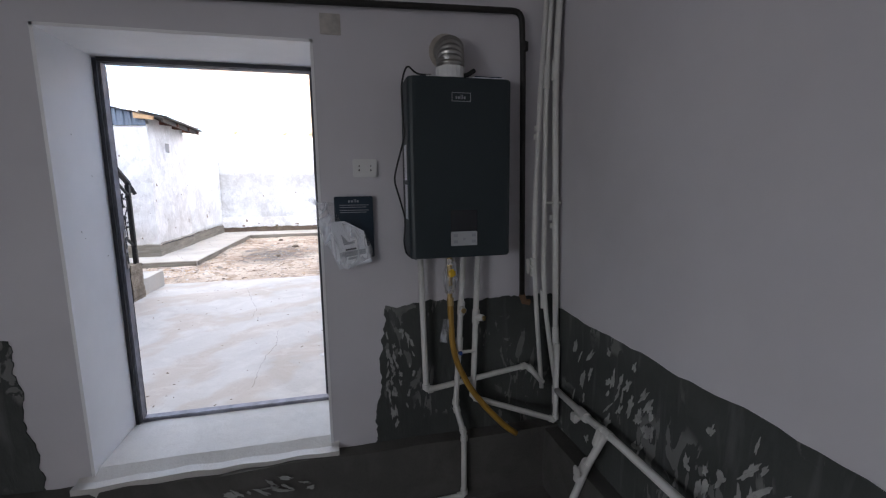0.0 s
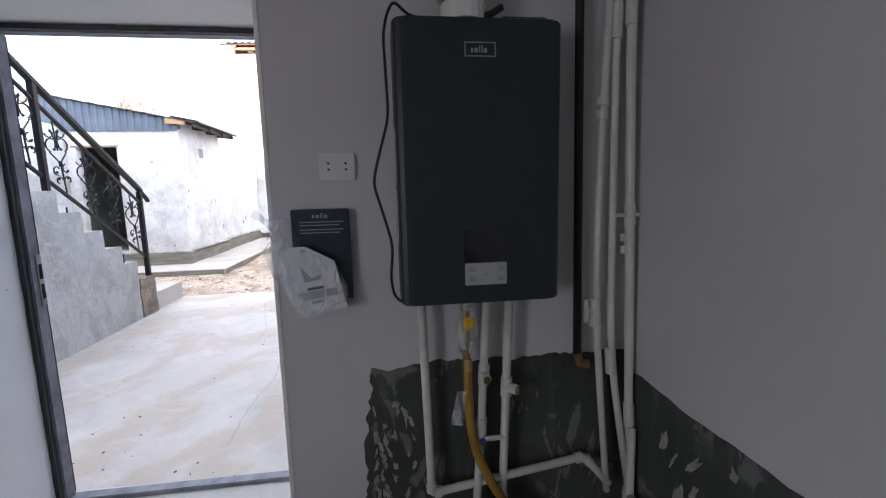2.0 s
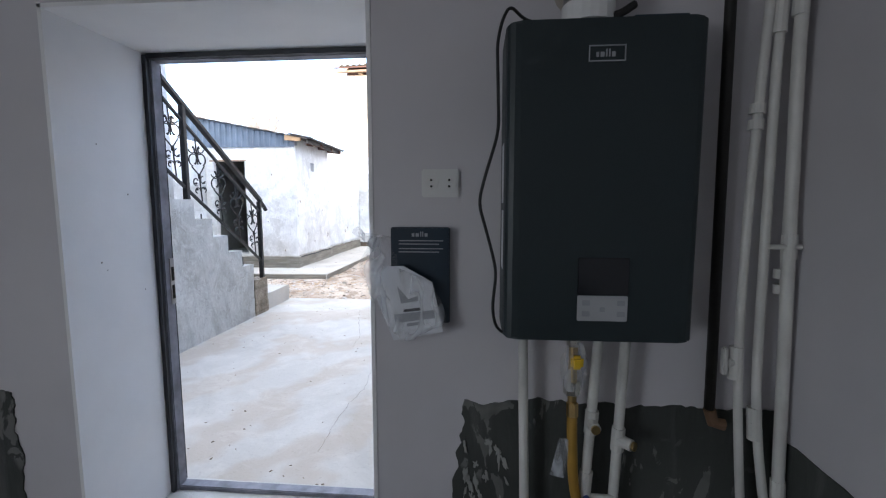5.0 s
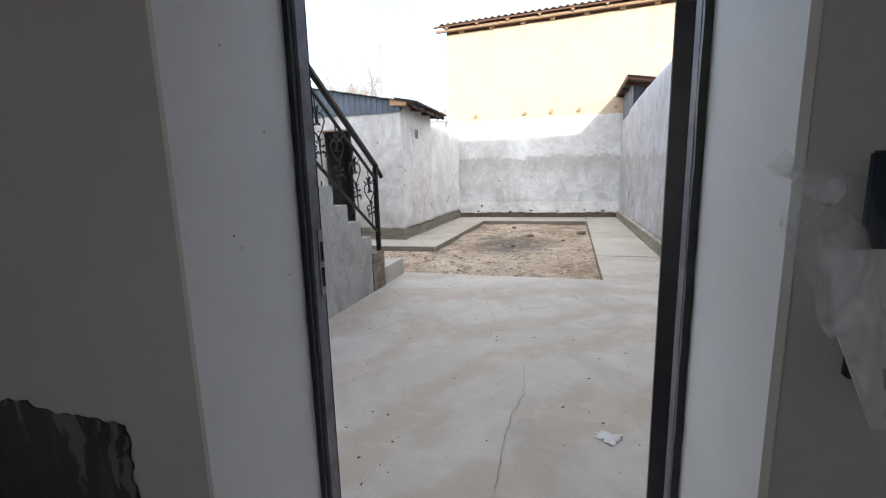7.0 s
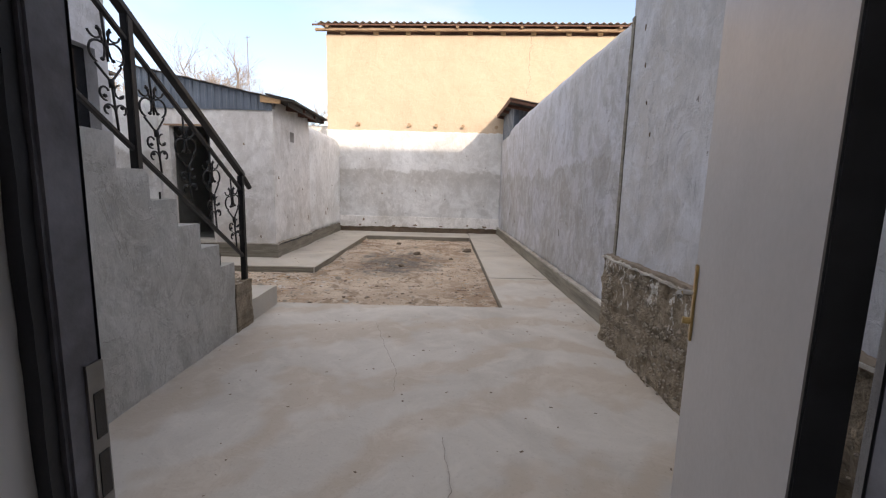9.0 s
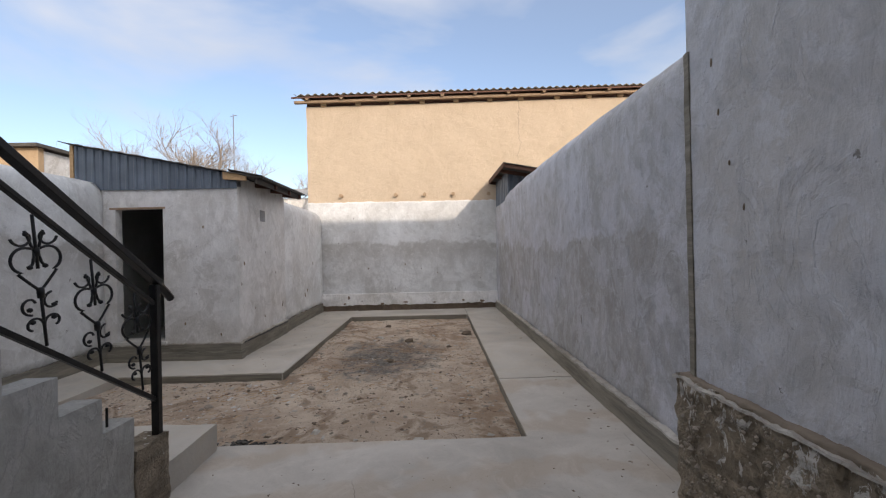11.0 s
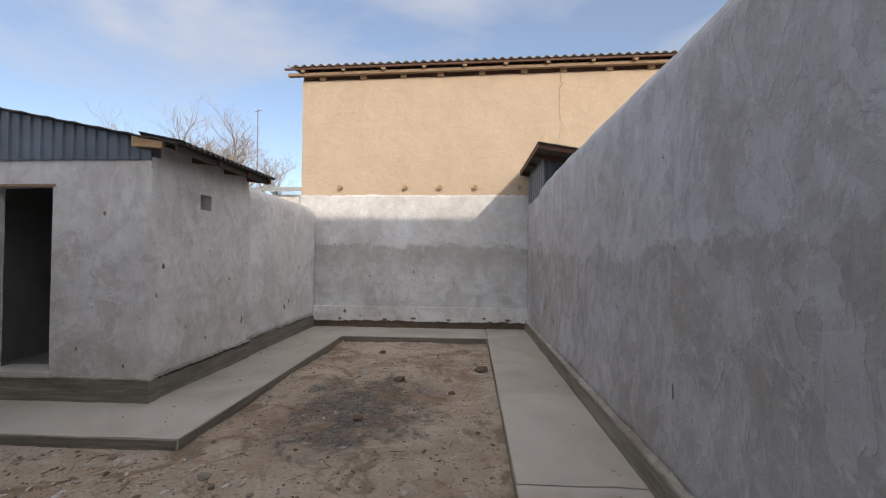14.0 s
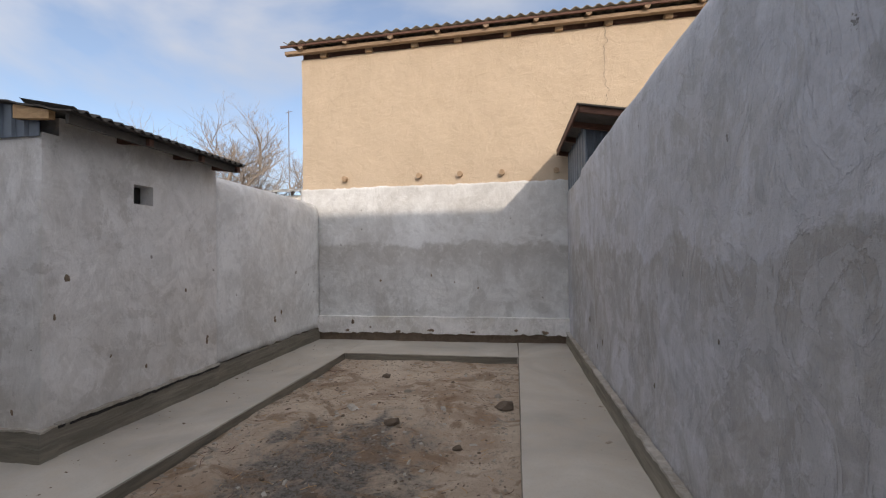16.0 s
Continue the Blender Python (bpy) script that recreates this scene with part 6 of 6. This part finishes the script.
litter("bed_edge_crumbs", 500, lambda r: ((r.uniform(-2.78, -2.60) if r.random() < 0.5 else r.uniform(-0.15, 0.04)), r.uniform(7.2, 14.1)), 0.013, soil_z, STONE, "crumbled concrete along the bed edge", 36)
litter("screed_grit", 160, lambda r: (r.uniform(-2.5, 0.85), r.uniform(2.9, 7.1)), 0.006, lambda x, y: YARD + 0.003, DARKSTONE, "grit on the screed", 4)
litter("burnt_scraps", 150, lambda r: (r.gauss(-2.42, 0.15), r.gauss(7.34, 0.07)), 0.019, soil_z, GASBLACK, "charred scraps beside the step", 8)
for k, (x, y, z, l1) in enumerate(((1.052, 8.57, 0.99, 0.085), (1.052, 12.4, 0.85, 0.06), (1.052, 13.2, 1.0, 0.06), (1.052, 12.7, 0.74, 0.05), (1.052, 9.6, 1.42, 0.02), (1.052, 10.6, 0.9, 0.03))):
    bm = bmesh.new()
    bmesh.ops.create_icosphere(bm, subdivisions=2, radius=1.0, matrix=Matrix.Translation((x + 0.006, y, z)) @ Matrix.Diagonal((0.007, 0.008, l1 * 0.7, 1)))
    for v in bm.verts:
        v.co += wob(v.co, 0.004, 40)
    part("chip_hole", bm, CRACKM, bpy.data.objects["yard_wall_east"], "small dark chip in the render")
BROWNCHIP = concrete("broken_edge", (0.25, 0.19, 0.13), (0.15, 0.11, 0.08), (5, 5, 5), (0.32, 0.25, 0.18), 0.95, 0.8)


def dent(owner, label, x, y, z, rx, ry, rz, mat=BROWNCHIP):
    bm = bmesh.new()
    bmesh.ops.create_icosphere(bm, subdivisions=3, radius=1.0, matrix=Matrix.Translation((x, y, z)) @ Matrix.Diagonal((rx, ry, rz, 1)))
    for v in bm.verts:
        v.co += wob(v.co, min(max(rx, ry), rz) * 0.45, 28)
    part("chip_hole", bm, mat, bpy.data.objects[owner], label)


for x, z, w, h in ((-3.06, 0.60, 0.03, 0.045), (-3.17, 0.43, 0.035, 0.03), (-2.14, 0.42, 0.05, 0.03), (-1.5, 0.45, 0.07, 0.025), (-0.7, 0.43, 0.05, 0.02), (0.1, 0.47, 0.04, 0.025), (0.62, 0.44, 0.06, 0.03), (-2.7, 0.5, 0.02, 0.02)):
    dent("wall_ledge", "brown broken spot in the ledge", x, 15.247, z, w, 0.012, h)
for x, z, w, h in ((-1.5, 1.49, 0.018, 0.025), (-2.52, 1.39, 0.022, 0.03), (-0.6, 1.25, 0.014, 0.02), (-1.05, 1.36, 0.012, 0.018)):
    dent("yard_wall_north", "small chip in the render", x, 15.358, z, w, 0.008, h)
for y, z, w, h in ((13.71, 0.86, 0.03, 0.06), (13.9, 0.95, 0.02, 0.04), (14.4, 1.6, 0.014, 0.03)):
    dent("yard_wall_west", "small chip in the render", -3.797, y, z, 0.008, w, h)
for y, z, w, h in ((12.11, 0.85, 0.03, 0.05), (10.39, 1.71, 0.025, 0.045), (10.29, 1.39, 0.012, 0.03), (11.2, 0.75, 0.012, 0.025), (11.75, 1.5, 0.016, 0.03), (10.8, 0.95, 0.014, 0.02)):
    dent("shed", "small chip in the render", SX1 - 0.002, y, z, 0.008, w, h)
for x, z in ((-4.3, 2.3), (-4.05, 0.62), (-4.6, 0.8)):
    dent("shed", "small chip in the render", x, SY0 - 0.002, z, 0.014, 0.008, 0.025)
for y, z, l1 in ((5.72, 2.3, 0.03), (5.62, 2.05, 0.04), (5.85, 2.9, 0.05), (5.8, 2.6, 0.04)):
    dent("wing_east", "small chip in the render", 0.888, y, z, 0.005, 0.005, l1 * 0.5)
litter("path_grit", 90, lambda r: (r.uniform(0.7, 1.05), r.uniform(6.3, 15.0)), 0.010, lambda x, y: YARD + 0.004, STONE, "mortar crumbs along the wall foot", 6)
litter("path_crumbs", 60, lambda r: (r.uniform(-3.7, -3.0), r.uniform(9.4, 15.0)), 0.008, lambda x, y: YARD + 0.008, DARKSTONE, "mortar crumbs on the path", 7)

rnd = random.Random(21)
vs, fs = [], []
for _ in range(1100):
    y, z = rnd.uniform(OUT + 0.1, WINGY + 0.05), rnd.uniform(0.24, 0.97)
    if noise.noise((y * 2.2, z * 4.0, 3.3)) < -0.12:
        continue
    r = rnd.uniform(0.005, 0.015) * (1.8 if rnd.random() < 0.06 else 1)
    c = Vector((0.826 + rnd.uniform(-0.004, 0.006), y, z)) + Vector((noise.noise((y * 7, z * 7, 1)) * 0.012, 0, 0))
    b = len(vs)
    for d in ((-1, 0, 0), (0, -1, 0), (0, 0, 1), (0, 1, 0), (0, 0, -1), (1, 0, 0)):
        vs.append(tuple(c + Vector(d) * r * rnd.uniform(0.7, 1.3)))
    for i in range(4):
        j = (i + 1) % 4
        fs += [[b, b + 1 + i, b + 1 + j], [b + 5, b + 1 + j, b + 1 + i]]
me = bpy.data.meshes.new("exposed_pebbles")
me.from_pydata(vs, [], fs)
me.materials.append(STONE)
pebbles = new("exposed_pebbles", me)
pebbles.parent = bpy.data.objects["wing_east_plinth"]
pebbles["label"], pebbles["kind"] = "pebbles showing in the broken concrete", "stuff"
